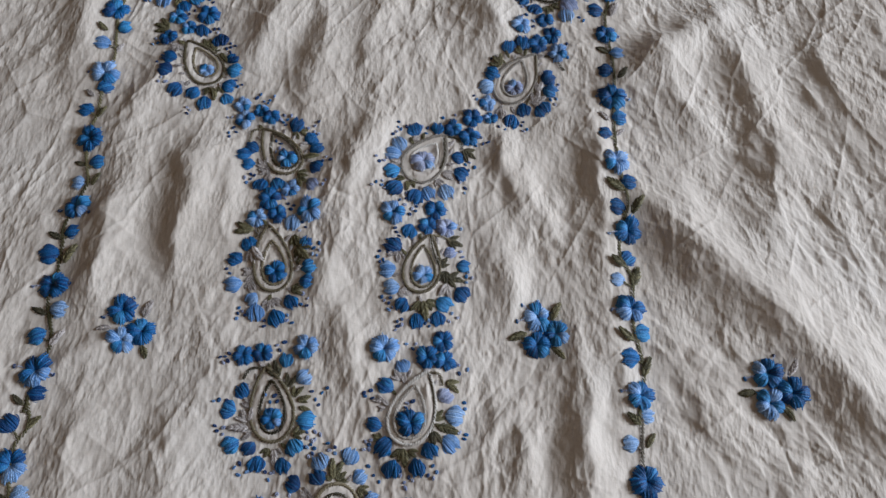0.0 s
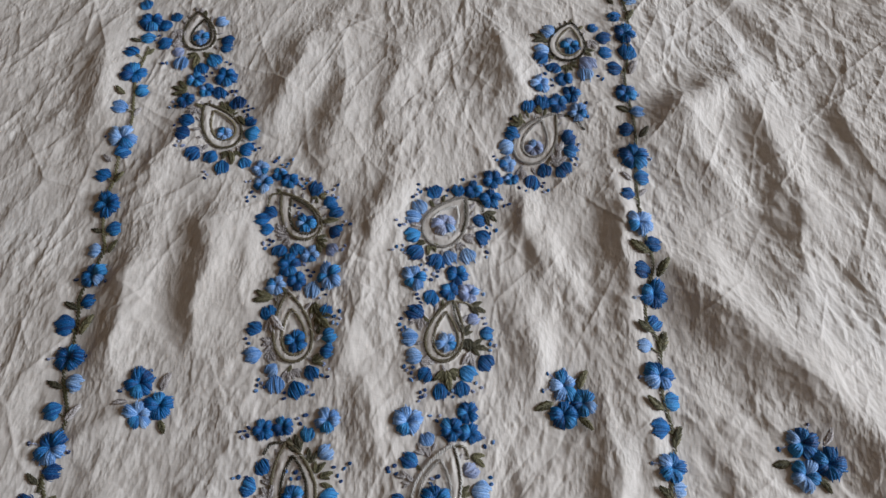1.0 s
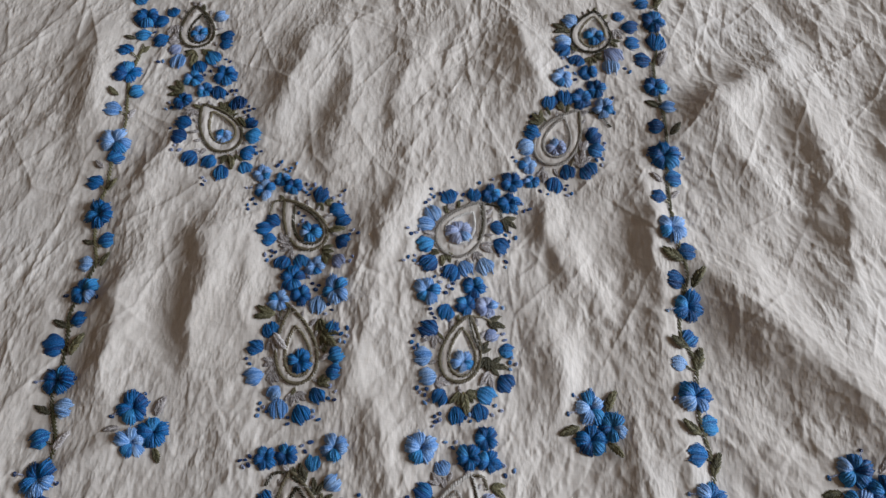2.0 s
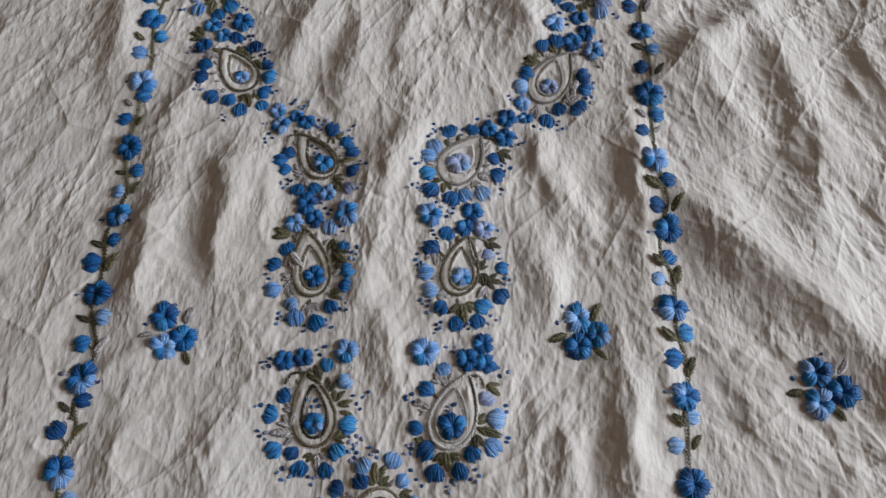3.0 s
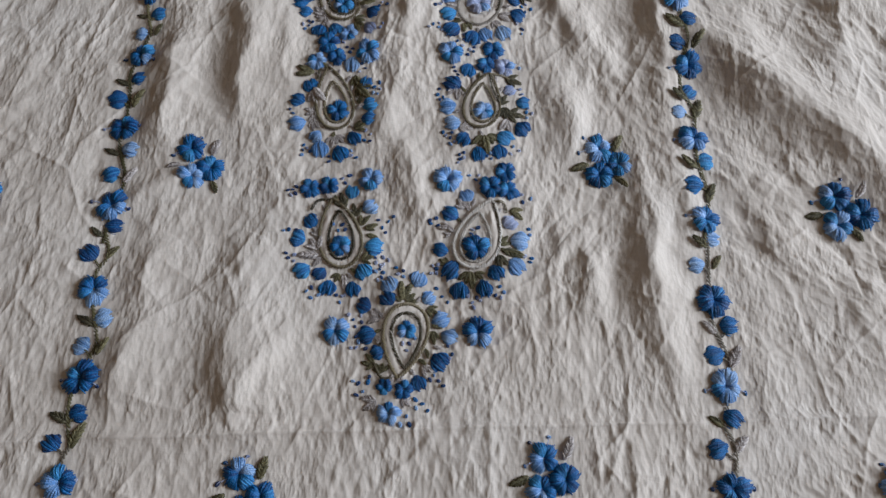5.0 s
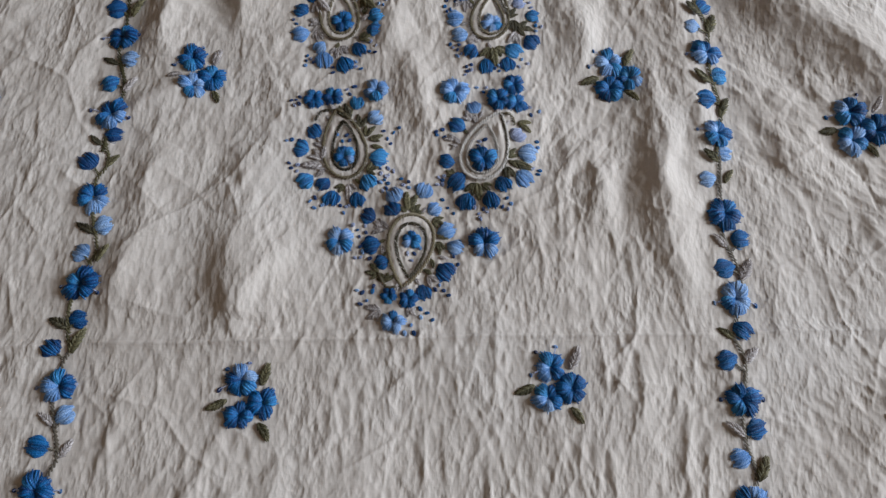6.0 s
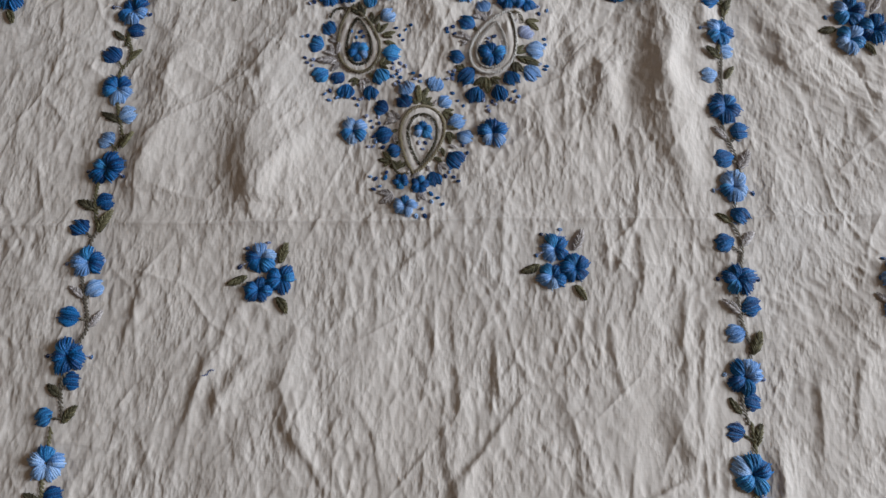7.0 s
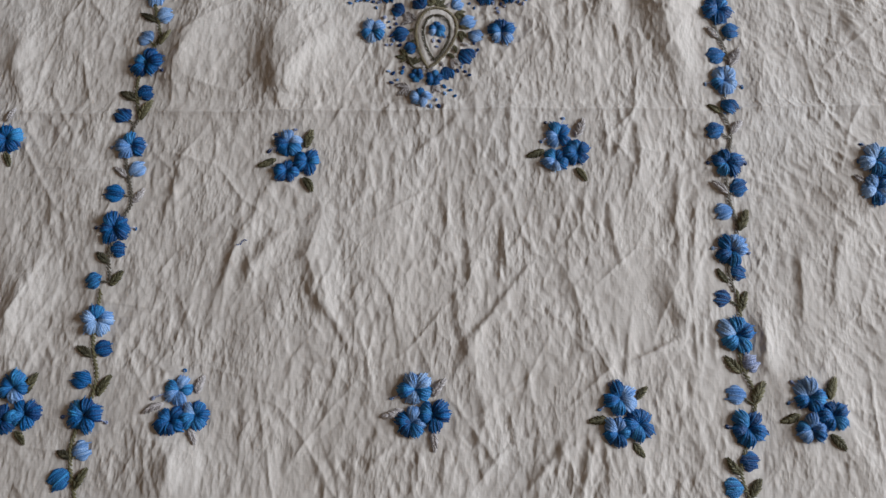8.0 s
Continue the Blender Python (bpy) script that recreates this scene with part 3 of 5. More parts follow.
sprig(
    flowers=[(166.1, -169.8, 7.5, 4), (177.5, -178.1, 6.6, 0), (166.6, -185.4, 6.6, 5)],
    leaves=[(176.1, -170.8, 179.4, -159.9, 0), (162.2, -178.5, 152.5, -182.9, 0), (175.7, -186.8, 182.8, -193.6, 0)],
    knots=[(158.4, -163.7), (156.6, -173.7)],
)
sprig(
    flowers=[(-214.6, -195.9, 6.8, 1), (-206.3, -208, 6.7, 0), (-217, -211.2, 6.7, 0)],
    leaves=[(-208.4, -198.6, -204.9, -188.7, 0), (-209.8, -216.1, -204.1, -221.9, 0)],
)
sprig(
    flowers=[(-248.5, -69.2, 7.8, 0), (-264.1, -57.4, 7.6, 1), (-262.6, -73.5, 7.5, 0)],
    leaves=[(-250.8, -59.6, -247.4, -52.2, 2), (-248.8, -76.6, -244.6, -84.2, 0)],
)
sprig(
    flowers=[(-252.9, 72.4, 7.3, 0), (-267.8, 83.9, 7.4, 1), (-264.3, 67.2, 7.2, 0)],
    leaves=[(-256.3, 82.3, -252.4, 89.8, 0), (-252.7, 64.8, -247.6, 56.2, 0)],
)
sprig(
    flowers=[(204.3, -46.4, 7.9, 5), (216.2, -56.4, 7.8, 0), (204.6, -61.6, 7.5, 5)],
    leaves=[(200, -58.9, 193.3, -55.4, 2), (215.9, -46.1, 219.7, -34.8, 0), (213.6, -67.1, 219.7, -75.1, 0)],
    knots=[(197.7, -38.1), (195.6, -47.7)],
)
vine(
    stem=[(-194, 320.1), (-195.5, 289.3), (-191.1, 262.6), (-193.6, 240.5), (-192.9, 221.5), (-195.3, 210.1), (-192.2, 192.3), (-187.5, 178.7)],
    flowers=[(-197.8, 296.4, 6.6, 0), (-193.9, 250.3, 7.2, 2), (-192.5, 206.7, 7.1, 0)],
    buds=[(-202.8, 313.4, 3.9, 0), (-190.2, 284.3, 4.2, 1), (-199.8, 270.8, 4.5, 2), (-192.1, 241.4, 4.3, 1), (-199.7, 225.4, 3.8, 0), (-185.7, 191.8, 4.3, 1), (-193.3, 178.2, 3.9, 2)],
    leaves=[(-199.7, 323.2, -206.8, 324.3, 1), (-194.5, 312.5, -190.6, 319.1, 0), (-198.9, 280.1, -205.1, 284.6, 0), (-190.7, 265.5, -187.8, 272, 2), (-196.9, 234, -202.2, 238.2, 2), (-191.8, 220.8, -187.9, 227.9, 0), (-191.6, 190.2, -198.6, 191.4, 1), (-185.2, 176.8, -182.1, 184.7, 0)],
    knots=[(-203.9, 250.2)],
)
vine(
    stem=[(-187.5, 178.7), (-192.2, 158.1), (-193.8, 148.1), (-191.8, 140.2), (-190.6, 124.6), (-191.4, 107.9), (-184.1, 88.1), (-184.4, 76.8), (-187.3, 60.2), (-187.6, 49.7)],
    flowers=[(-189.4, 162.6, 6.7, 1), (-190.2, 116.4, 7.1, 0), (-186.8, 70.3, 7.4, 4)],
    buds=[(-188.6, 147.5, 3.7, 0), (-196.8, 133.5, 4.6, 0), (-184.4, 103.4, 4.4, 2), (-191.5, 88.4, 4.5, 1), (-184.2, 59.1, 3.8, 0)],
    leaves=[(-192.5, 143, -200.9, 146.3, 1), (-188.2, 128.8, -183, 139.9, 0), (-190.2, 100.3, -198.5, 103.3, 1), (-183.6, 83.3, -178.4, 92.2, 2)],
    knots=[(-198.7, 159.9), (-181.6, 159.5), (-201.1, 114.7), (-181.5, 117.6), (-178.1, 69), (-198.3, 71.7)],
)
vine(
    stem=[(-187.9, 55.8), (-183.6, 43.3), (-187.6, 31.9), (-184, 12.1), (-179, -2.5), (-181.3, -11.5), (-186.3, -29.2), (-185.5, -40.4), (-181.6, -51.1)],
    flowers=[(-186.5, 24.2, 7.1, 4), (-182.9, -19.8, 7.6, 0)],
    buds=[(-192.8, 43.2, 4.5, 0), (-178.8, 10.1, 4.1, 2), (-186.4, -4.5, 4, 2), (-181.4, -36.7, 4.1, 0)],
    leaves=[(-188.4, 52.9, -194.6, 57.3, 1), (-184.3, 41, -178.8, 48.1, 0), (-182.2, 5.9, -192.1, 10.3, 1), (-178, -8.9, -172.9, 0, 0), (-185.3, -41.2, -194.8, -37.4, 1), (-181.2, -53, -177, -40.8, 0)],
    knots=[(-174.1, -23.7), (-192.9, -21.7)],
)
vine(
    pale=1,
    stem=[(-181.6, -51.1), (-184.2, -60.8), (-184.2, -75.4), (-176.5, -98), (-178.8, -108.2), (-182.5, -125.5), (-178.7, -141.8)],
    flowers=[(-182.6, -68.2, 6.9, 4), (-182.2, -113.3, 7, 0)],
    buds=[(-190.1, -51.2, 4.3, 0), (-177.2, -80.6, 4.4, 2), (-185.7, -94.9, 4.6, 0), (-178.2, -124.5, 3.9, 0), (-187, -141.2, 3.6, 1)],
    leaves=[(-181.3, -85.9, -189.2, -80.7, 2), (-176.1, -99.7, -171.6, -91, 2), (-181, -131.8, -188.6, -126.9, 1), (-178.5, -143.4, -173.7, -135.3, 0)],
    knots=[(-175.5, -66.8), (-192.9, -69.5), (-191.5, -114), (-171.4, -113)],
)
vine(
    stem=[(-182.3, -145.3), (-181.4, -170.1), (-176.7, -186.2), (-176.4, -196.9), (-181.4, -215.7), (-180.8, -228.5), (-175, -245.5)],
    flowers=[(-181.4, -160.9, 7, 2), (-178, -206.3, 7.2, 0), (-176, -251, 6.6, 2)],
    buds=[(-175.8, -174.4, 3.9, 0), (-182.8, -189.9, 4.1, 0), (-176.7, -222.5, 4.2, 2), (-184.3, -235.8, 4.6, 1)],
    leaves=[(-180.4, -178.8, -188.3, -174.5, 1), (-174.2, -197.2, -169.4, -186.7, 0), (-180, -226.1, -188.1, -223.7, 1), (-176.5, -240, -172.2, -230.1, 0)],
    knots=[(-188.6, -207.9), (-167.4, -208.8)],
)
vine(
    stem=[(106.5, 403.6), (107.9, 388.6), (111.1, 364.5), (109.3, 331.6), (106.9, 317.9), (111.8, 284), (112.6, 271.7), (112.5, 247.8), (113.3, 230.6)],
    flowers=[(108.4, 353.7, 6.8, 0), (107.1, 307, 6.4, 0), (111.5, 263.5, 7.5, 0)],
    buds=[(112.7, 385.1, 4.4, 2), (102.5, 368.4, 3.9, 0), (109.6, 338.5, 5.4, 0), (101, 325.4, 4.5, 0), (113.7, 293.4, 3.9, 2), (107.5, 281.5, 4.2, 0), (116, 250, 4.4, 1), (106.9, 237.6, 4, 0)],
    leaves=[(102.6, 380.1, 97.8, 388.6, 1), (110.4, 365.8, 115.4, 375.1, 0), (110.3, 321.8, 115.2, 332.6, 2), (109.4, 293.5, 101.4, 297, 1), (114.2, 275.1, 119.8, 282.2, 1), (109.7, 247.1, 103.8, 252.1, 2), (114, 237.5, 119.4, 242.9, 2)],
    knots=[(115.4, 306.5), (102.2, 263.9), (121.9, 262.4)],
)
vine(
    stem=[(113.3, 230.6), (115.6, 210.4), (119.5, 192.8), (116.4, 178.7), (114.5, 161.8), (121.4, 146.1), (120.4, 121.1), (124.6, 103.5), (126, 90.7), (122.2, 69.6)],
    flowers=[(112.7, 218.6, 7.8, 2), (119.1, 175.5, 7.6, 0), (119.7, 128.7, 7.4, 4), (123, 81.5, 7.1, 1)],
    buds=[(119.6, 205.3, 4.2, 0), (113.5, 189.6, 4.4, 0), (119.1, 158.9, 3.9, 1), (113, 145.5, 3.8, 2), (125.4, 115.4, 4.2, 1), (118.5, 101.1, 4.7, 0), (126.6, 71.2, 3.7, 2)],
    leaves=[(117.3, 200.1, 106.8, 206.4, 0), (121.3, 185.3, 128.2, 196.3, 0), (117.8, 153.5, 108.7, 158.4, 0), (121.5, 142.3, 125.4, 154.8, 0), (121.2, 110.4, 111.7, 116.9, 0), (125.8, 91.5, 129.9, 102.7, 0)],
    knots=[(108.1, 172.3), (126.3, 173.7), (109, 127.3), (113, 82.8), (131.1, 80.6)],
)
vine(
    pale=1,
    stem=[(124.1, 74.4), (124.2, 63.1), (123.6, 47.4), (124.1, 26), (129.8, 11.6), (131.2, 1.5), (128.6, -14.4), (126, -24.3)],
    flowers=[(125.2, 38.2, 7.9, 0), (128.2, -5.3, 7.3, 2)],
    buds=[(117.7, 56.3, 4.2, 2), (131.8, 25.1, 4.1, 0), (124, 9.7, 4.3, 0), (130.1, -20.7, 4.4, 0)],
    leaves=[(123.5, 66, 115.7, 71.8, 0), (126.4, 54.8, 130.8, 62.4, 0), (125.8, 20.4, 119.1, 26.5, 2), (131.1, 3.8, 136.8, 14.7, 2), (126.5, -25.1, 119.2, -20.4, 0)],
    knots=[(118.1, -8.1), (138, -8)],
)
vine(
    pale=1,
    stem=[(126, -24.3), (130.3, -33.6), (129.8, -44.4), (128.2, -60.3), (130.1, -73.1), (134.5, -85.3), (132.7, -95.3), (130, -110), (132.3, -120.4)],
    flowers=[(128, -53, 7.1, 0), (131.8, -99, 7.2, 4)],
    buds=[(122.3, -35.5, 4.6, 0), (134.3, -65.8, 4.1, 0), (127.3, -79.1, 4.1, 2), (134.4, -110.1, 3.9, 0)],
    leaves=[(130.4, -36.8, 136.6, -28.8, 2), (129, -69.6, 120.8, -63.7, 2), (135.1, -88.7, 139, -77.2, 0), (129.6, -116.2, 124.3, -109, 0)],
    knots=[(118.7, -53.7), (138.2, -52.3), (122.1, -98.5), (140.5, -99.6)],
)
vine(
    stem=[(133.4, -118.6), (134.7, -131.3), (134.5, -156.2), (140.7, -171.8), (136, -195.6), (133, -208.5), (138.3, -221.7)],
    flowers=[(133, -142.6, 8.3, 1), (137.1, -187, 7.9, 0), (136.3, -229.2, 7, 2)],
    buds=[(126.3, -124.3, 3.7, 0), (138.6, -155.9, 4.1, 3), (131.9, -171.7, 4.3, 2), (137.1, -202.4, 4.1, 0), (129.5, -215, 4.3, 1)],
    leaves=[(135.5, -130.4, 138.6, -119.9, 0), (134.4, -161.3, 126.7, -153.8, 0), (140.1, -176.3, 145.8, -164.4, 0), (133, -208.7, 126.5, -201.7, 0), (137.4, -218.6, 142.3, -210, 0)],
    knots=[(127.1, -187.3), (146.2, -188.3)],
)

# ---- the cloth's folds: crest start, middle, end in millimetres, height, width behind and before it ----
FOLDS = []
FOLDS += [
    (118, 205, 196, 144, 318, 6, 7, 17, 26),
    (178, 325, 190, 275, 222, 215, 3.2, 13, 20),
    (207, 238, 210, 212, 200, 178, 2.4, 10, 20),
    (97, 256, 104, 198, 108, 146, 4.2, 11.9, 10),
    (108, 129, 113, 98, 114, 69, 3, 10.2, 10),
    (91, 122, 94, 79, 98, 34, 2.64, 8.5, 8),
    (-169, 180, -169, 142, -167, 105, 4.8, 11.9, 14),
    (-132, 213, -129, 173, -128, 126, 4.2, 10.2, 13),
    (-113, 197, -109, 172, -107, 148, 2.4, 10.2, 9),
]
FOLDS += [
    (-23, 244, -37, 211, -48, 184, 4.2, 13.6, 12),
    (-43, 167, -50, 143, -51, 116, 2.4, 10.2, 10),
    (-39, 117, -30, 96, -22, 70, 3, 11.9, 10),
    (42, 230, 60, 198, 78, 167, 2.4, 10.2, 9),
    (46, 158, 52, 135, 50, 112, 3, 10.2, 10),
    (-91, 340, -98, 303, -111, 260, 4.8, 13.6, 16),
    (-69, 328, -70, 284, -68, 240, 3, 10.2, 12),
    (22, 351, 36, 316, 44, 295, 3.6, 13.6, 12),
    (185, 334, 153, 300, 128, 281, 3, 11.9, 12),
]
FOLDS += [
    (141, 293, 157, 263, 171, 234, 3, 11.9, 12),
    (-225, 340, -216, 296, -214, 254, 3.6, 13.6, 14),
    (-158, 276, -170, 235, -174, 194, 2.4, 11.9, 12),
    (-28, 336, -40, 304, -44, 274, 2.4, 10.2, 12),
    (-115, 21, -110, -5, -110, -32, 3.0, 12, 14),
    (-106, 59, -115, 41, -126, 20, 2.16, 10.2, 12),
    (-181, 71, -165, 83, -148, 95, 2.16, 8.5, 7),
    (-161, 9, -163, -8, -165, -30, 2.4, 10.2, 9),
    (59, 71, 62, 47, 68, 24, 2.6, 12, 11),
]
FOLDS += [
    (88, 73, 99, 34, 108, -7, 3.2, 12, 12),
    (-151, 54, -163, 38, -163, 18, 2.16, 10.2, 10),
    (-91, 5, -101, -13, -108, -31, 2.4, 10.2, 10),
    (-113, -136, -104, -118, -91, -105, 1.2, 4, 7),
    (1, -156, 8, -182, 16, -213, 0.8, 4, 8),
    (-135, -217, -135, -227, -134, -240, 2.4, 10.2, 10),
    (-226, -140, -224, -162, -222, -184, 3, 10.2, 12),
    (-80, -104, -76, -128, -66, -150, 0.7, 4, 7),
    (142, -134, 143, -150, 146, -161, 1.2, 5.1, 8),
]
FOLDS += [
    (97, -106, 101, -125, 110, -142, 1, 4, 6),
    (-262, -1, -247, -28, -247, -51, 2.4, 10.2, 10),
    (-2, -163, 3, -153, 9, -145, 0.59, 1.5, 2.5),
    (81, -138, 80, -152, 78, -166, 0.59, 1.5, 2.5),
    (79, -162, 91, -154, 102, -148, 0.52, 1.5, 2.5),
    (6, -198, 10, -211, 14, -222, 0.59, 1.5, 3),
    (9, -202, 15, -208, 21, -216, 0.52, 1.5, 3),
    (65, -197, 61, -212, 58, -226, 0.59, 1.5, 3),
    (69, -198, 70, -211, 71, -223, 0.52, 1.5, 3),
]
FOLDS += [
    (84, -199, 86, -210, 89, -221, 0.59, 1.5, 3),
    (41, -212, 52, -204, 63, -194, 0.45, 1.5, 2.5),
    (-18, -207, -18, -214, -18, -222, 0.52, 1.5, 3),
    (-5, -206, -6, -215, -6, -224, 0.52, 1.5, 3),
    (-83, -111, -79, -131, -73, -153, 0.8, 5.1, 8),
    (14, -91, 14, -109, 14, -131, 0.52, 1.2, 2.5),
    (-7, -77, -1, -110, 0, -156, 0.52, 1.5, 3),
    (-19, -75, -11, -105, -6, -134, 0.45, 1.2, 2.5),
    (-49, -123, -39, -136, -35, -150, 0.45, 1.5, 3),
]
FOLDS += [
    (127, 288, 146, 305, 163, 322, 2.6, 10, 15),
    (232, 318, 250, 280, 262, 245, 1.6, 6, 14),
    (226, 287, 235, 270, 243, 252, 1.0, 3, 7),
    (-55, 262, -30, 280, 0, 292, 2.0, 8, 15),
    (152, 83, 163, 69, 170, 56, 1.2, 5, 9),
    (40, 237, 55, 203, 60, 174, 1.6, 6, 8),
    (-136, 195, -125, 166, -132, 137, 1.4, 6, 9),
]
FOLDS += [
    (-110, -88, -118, -119, -128, -152, 0.8, 2.2, 5),
    (28, -117, 9, -144, -7, -178, 0.7, 1.6, 4),
    (14, -82, 16, -106, 18, -126, 0.5, 1.4, 3),
    (-82, -134, -67, -150, -54, -168, 0.5, 1.5, 4),
    (52, -197, 43, -211, 33, -226, 0.7, 1.8, 4),
    (-34, -61, -24, -50, -13, -38, 0.5, 1.5, 3),
    (109, -144, 94, -153, 80, -161, 0.5, 1.4, 3),
    (82, -34, 83, -55, 82, -77, 0.7, 2.0, 4),
    (103, -57, 104, -87, 106, -117, 0.9, 2.5, 5),
    (114, -74, 113, -98, 111, -122, 0.8, 2.0, 4),
]
FOLDS += [
    (144, -122, 146, -139, 145, -155, 0.9, 2.5, 5),
    (-75, -113, -57, -108, -35, -101, 0.4, 1.5, 3),
    (-1, -159, -4, -145, -9, -128, 0.5, 1.5, 3),
    (68, -75, 71, -99, 77, -116, 0.6, 1.8, 4),
    (-153, -67, -156, -86, -158, -105, 0.8, 2.5, 6),
    (164, -97, 169, -114, 165, -132, 0.7, 2.0, 4),
    (187, -90, 183, -108, 185, -125, 0.7, 2.0, 4),
    (-44, -225, -40, -215, -30, -208, 0.5, 1.5, 3),
]


def gradient_noise(x, y, seed):
    """Smooth 2-D noise from -1 to 1 on arrays."""
    rng = np.random.RandomState(seed)
    ang = rng.rand(256, 256) * 2 * np.pi
    gx, gy = np.cos(ang), np.sin(ang)
    xi, yi = np.floor(x).astype(int), np.floor(y).astype(int)
    fx, fy = x - xi, y - yi
    u, v = fx ** 3 * (fx * (fx * 6 - 15) + 10), fy ** 3 * (fy * (fy * 6 - 15) + 10)

    def corner(a, b):
        i, j = (xi + a) % 256, (yi + b) % 256
        return gx[i, j] * (fx - a) + gy[i, j] * (fy - b)

    low = corner(0, 0) * (1 - u) + corner(1, 0) * u
    high = corner(0, 1) * (1 - u) + corner(1, 1) * u
    return 1.5 * (low * (1 - v) + high * v)


def crumple(x, y, degrees, across, along, seed, sharp=1.0):
    """Ridged wrinkles that run in one direction, with a wandering course."""
    a = radians(degrees)
    wx = 0.35 * across * gradient_noise(x / (2.6 * across), y / (2.6 * across), seed + 50)
    p = (x * math.sin(a) - y * math.cos(a)) / across + wx / across * 2.0
    q = (x * math.cos(a) + y * math.sin(a)) / along
    n = gradient_noise(p, q, seed)
    return 1.0 - 2.0 * np.sqrt(n * n + 0.02 / sharp)


def facets(x, y, degrees, across, along, seed):
    """Flat facets that meet in straight creases, stretched in one direction, from about -1 to 1."""
    rng = np.random.RandomState(seed)
    high, cut = rng.uniform(-1, 1, (256, 256)), rng.rand(256, 256) < 0.5
    a = radians(degrees)
    p, q = (x * math.sin(a) - y * math.cos(a)) / across, (x * math.cos(a) + y * math.sin(a)) / along
    p, q = p + 0.33 * gradient_noise(p / 1.7, q / 1.7, seed + 7), q + 0.33 * gradient_noise(p / 1.7, q / 1.7, seed + 8)
    pi, qi = np.floor(p).astype(int), np.floor(q).astype(int)
    u, v = p - pi, q - qi
    h00, h10 = high[pi % 256, qi % 256], high[(pi + 1) % 256, qi % 256]
    h01, h11 = high[pi % 256, (qi + 1) % 256], high[(pi + 1) % 256, (qi + 1) % 256]
    one = np.where(u > v, h00 + u * (h10 - h00) + v * (h11 - h10), h00 + v * (h01 - h00) + u * (h11 - h01))
    two = np.where(u + v < 1, h00 + u * (h10 - h00) + v * (h01 - h00), h11 + (1 - u) * (h01 - h11) + (1 - v) * (h10 - h11))
    return np.where(cut[pi % 256, qi % 256], one, two)


def crease_edge(x, y, degrees, across, along, seed):
    """Distance in millimetres, about, to the nearest border of stretched cells."""
    rng = np.random.RandomState(seed)
    jx, jy = rng.rand(256, 256), rng.rand(256, 256)
    a = radians(degrees)
    p, q = (x * math.sin(a) - y * math.cos(a)) / across, (x * math.cos(a) + y * math.sin(a)) / along
    pi, qi = np.floor(p).astype(int), np.floor(q).astype(int)
    first, second = np.full(x.shape, 9.0), np.full(x.shape, 9.0)
    for dx in (-1, 0, 1):
        for dy in (-1, 0, 1):
            i, j = pi + dx, qi + dy
            d = np.sqrt((i + jx[i % 256, j % 256] - p) ** 2 + (j + jy[i % 256, j % 256] - q) ** 2)
            second = np.minimum(second, np.maximum(first, d))
            first = np.minimum(first, d)
    return (second - first) * across * 0.5


STEP = 0.62


def spaced(low, fine_low, fine_high, high):
    """Fine steps over the middle, coarse ones to the hem."""
    return np.concatenate([np.arange(low, fine_low, 4.0), np.arange(fine_low, fine_high, STEP), np.arange(fine_high, high + 1, 4.0)])


gx_, gy_ = spaced(-380.0, -304.0, 304.0, 380.0), spaced(-345.0, -257.0, 415.0, 500.0)
NX, NY, CX0, CX1, CY0, CY1 = len(gx_), len(gy_), gx_[0], gx_[-1], gy_[0], gy_[-1]
GX, GY = np.meshgrid(gx_, gy_)


def folds_height(x, y):
    z = np.zeros_like(x)
    wob = 5.0 * gradient_noise(x / 34.0, y / 34.0, 77) + 2.0 * gradient_noise(x / 13.0, y / 13.0, 78)
    for x0, y0, x1, y1, x2, y2, h, wl, wr in FOLDS:
        pts = [Vector((x0, y0)).lerp(Vector((x1, y1)), s).lerp(Vector((x1, y1)).lerp(Vector((x2, y2)), s), s) for s in np.linspace(0, 1, 9)]
        reach = 3 * max(wl, wr) + 12
        box = (x > min(x0, x1, x2) - reach) & (x < max(x0, x1, x2) + reach) & (y > min(y0, y1, y2) - reach) & (y < max(y0, y1, y2) + reach)
        px, py = x[box] + wob[box] * (min(1.0, wl / 6) if wl < 14 else 0.4), y[box]
        best, side, run = np.full(px.shape, 1e9), np.zeros(px.shape), np.zeros(px.shape)
        for k, (a, b) in enumerate(zip(pts, pts[1:])):
            d = b - a
            s = np.clip(((px - a.x) * d.x + (py - a.y) * d.y) / d.length_squared, 0, 1)
            ox, oy = px - a.x - s * d.x, py - a.y - s * d.y
            dist = np.hypot(ox, oy)
            near = dist < best
            best = np.where(near, dist, best)
            turn = (ox * d.y - oy * d.x) * (1 if d.y > 0 or (d.y == 0 and d.x < 0) else -1)
            side = np.where(near, turn, side)
            run = np.where(near, (k + s) / 8, run)
        width = np.where(side > 0, wr, wl)
        fade = 0.35 + 0.65 * np.sin(np.pi * np.clip(run, 0, 1)) ** 0.7
        z[box] += 1.7 * h * fade * np.exp(-((best / width) ** 2) ** 0.8)
    return z


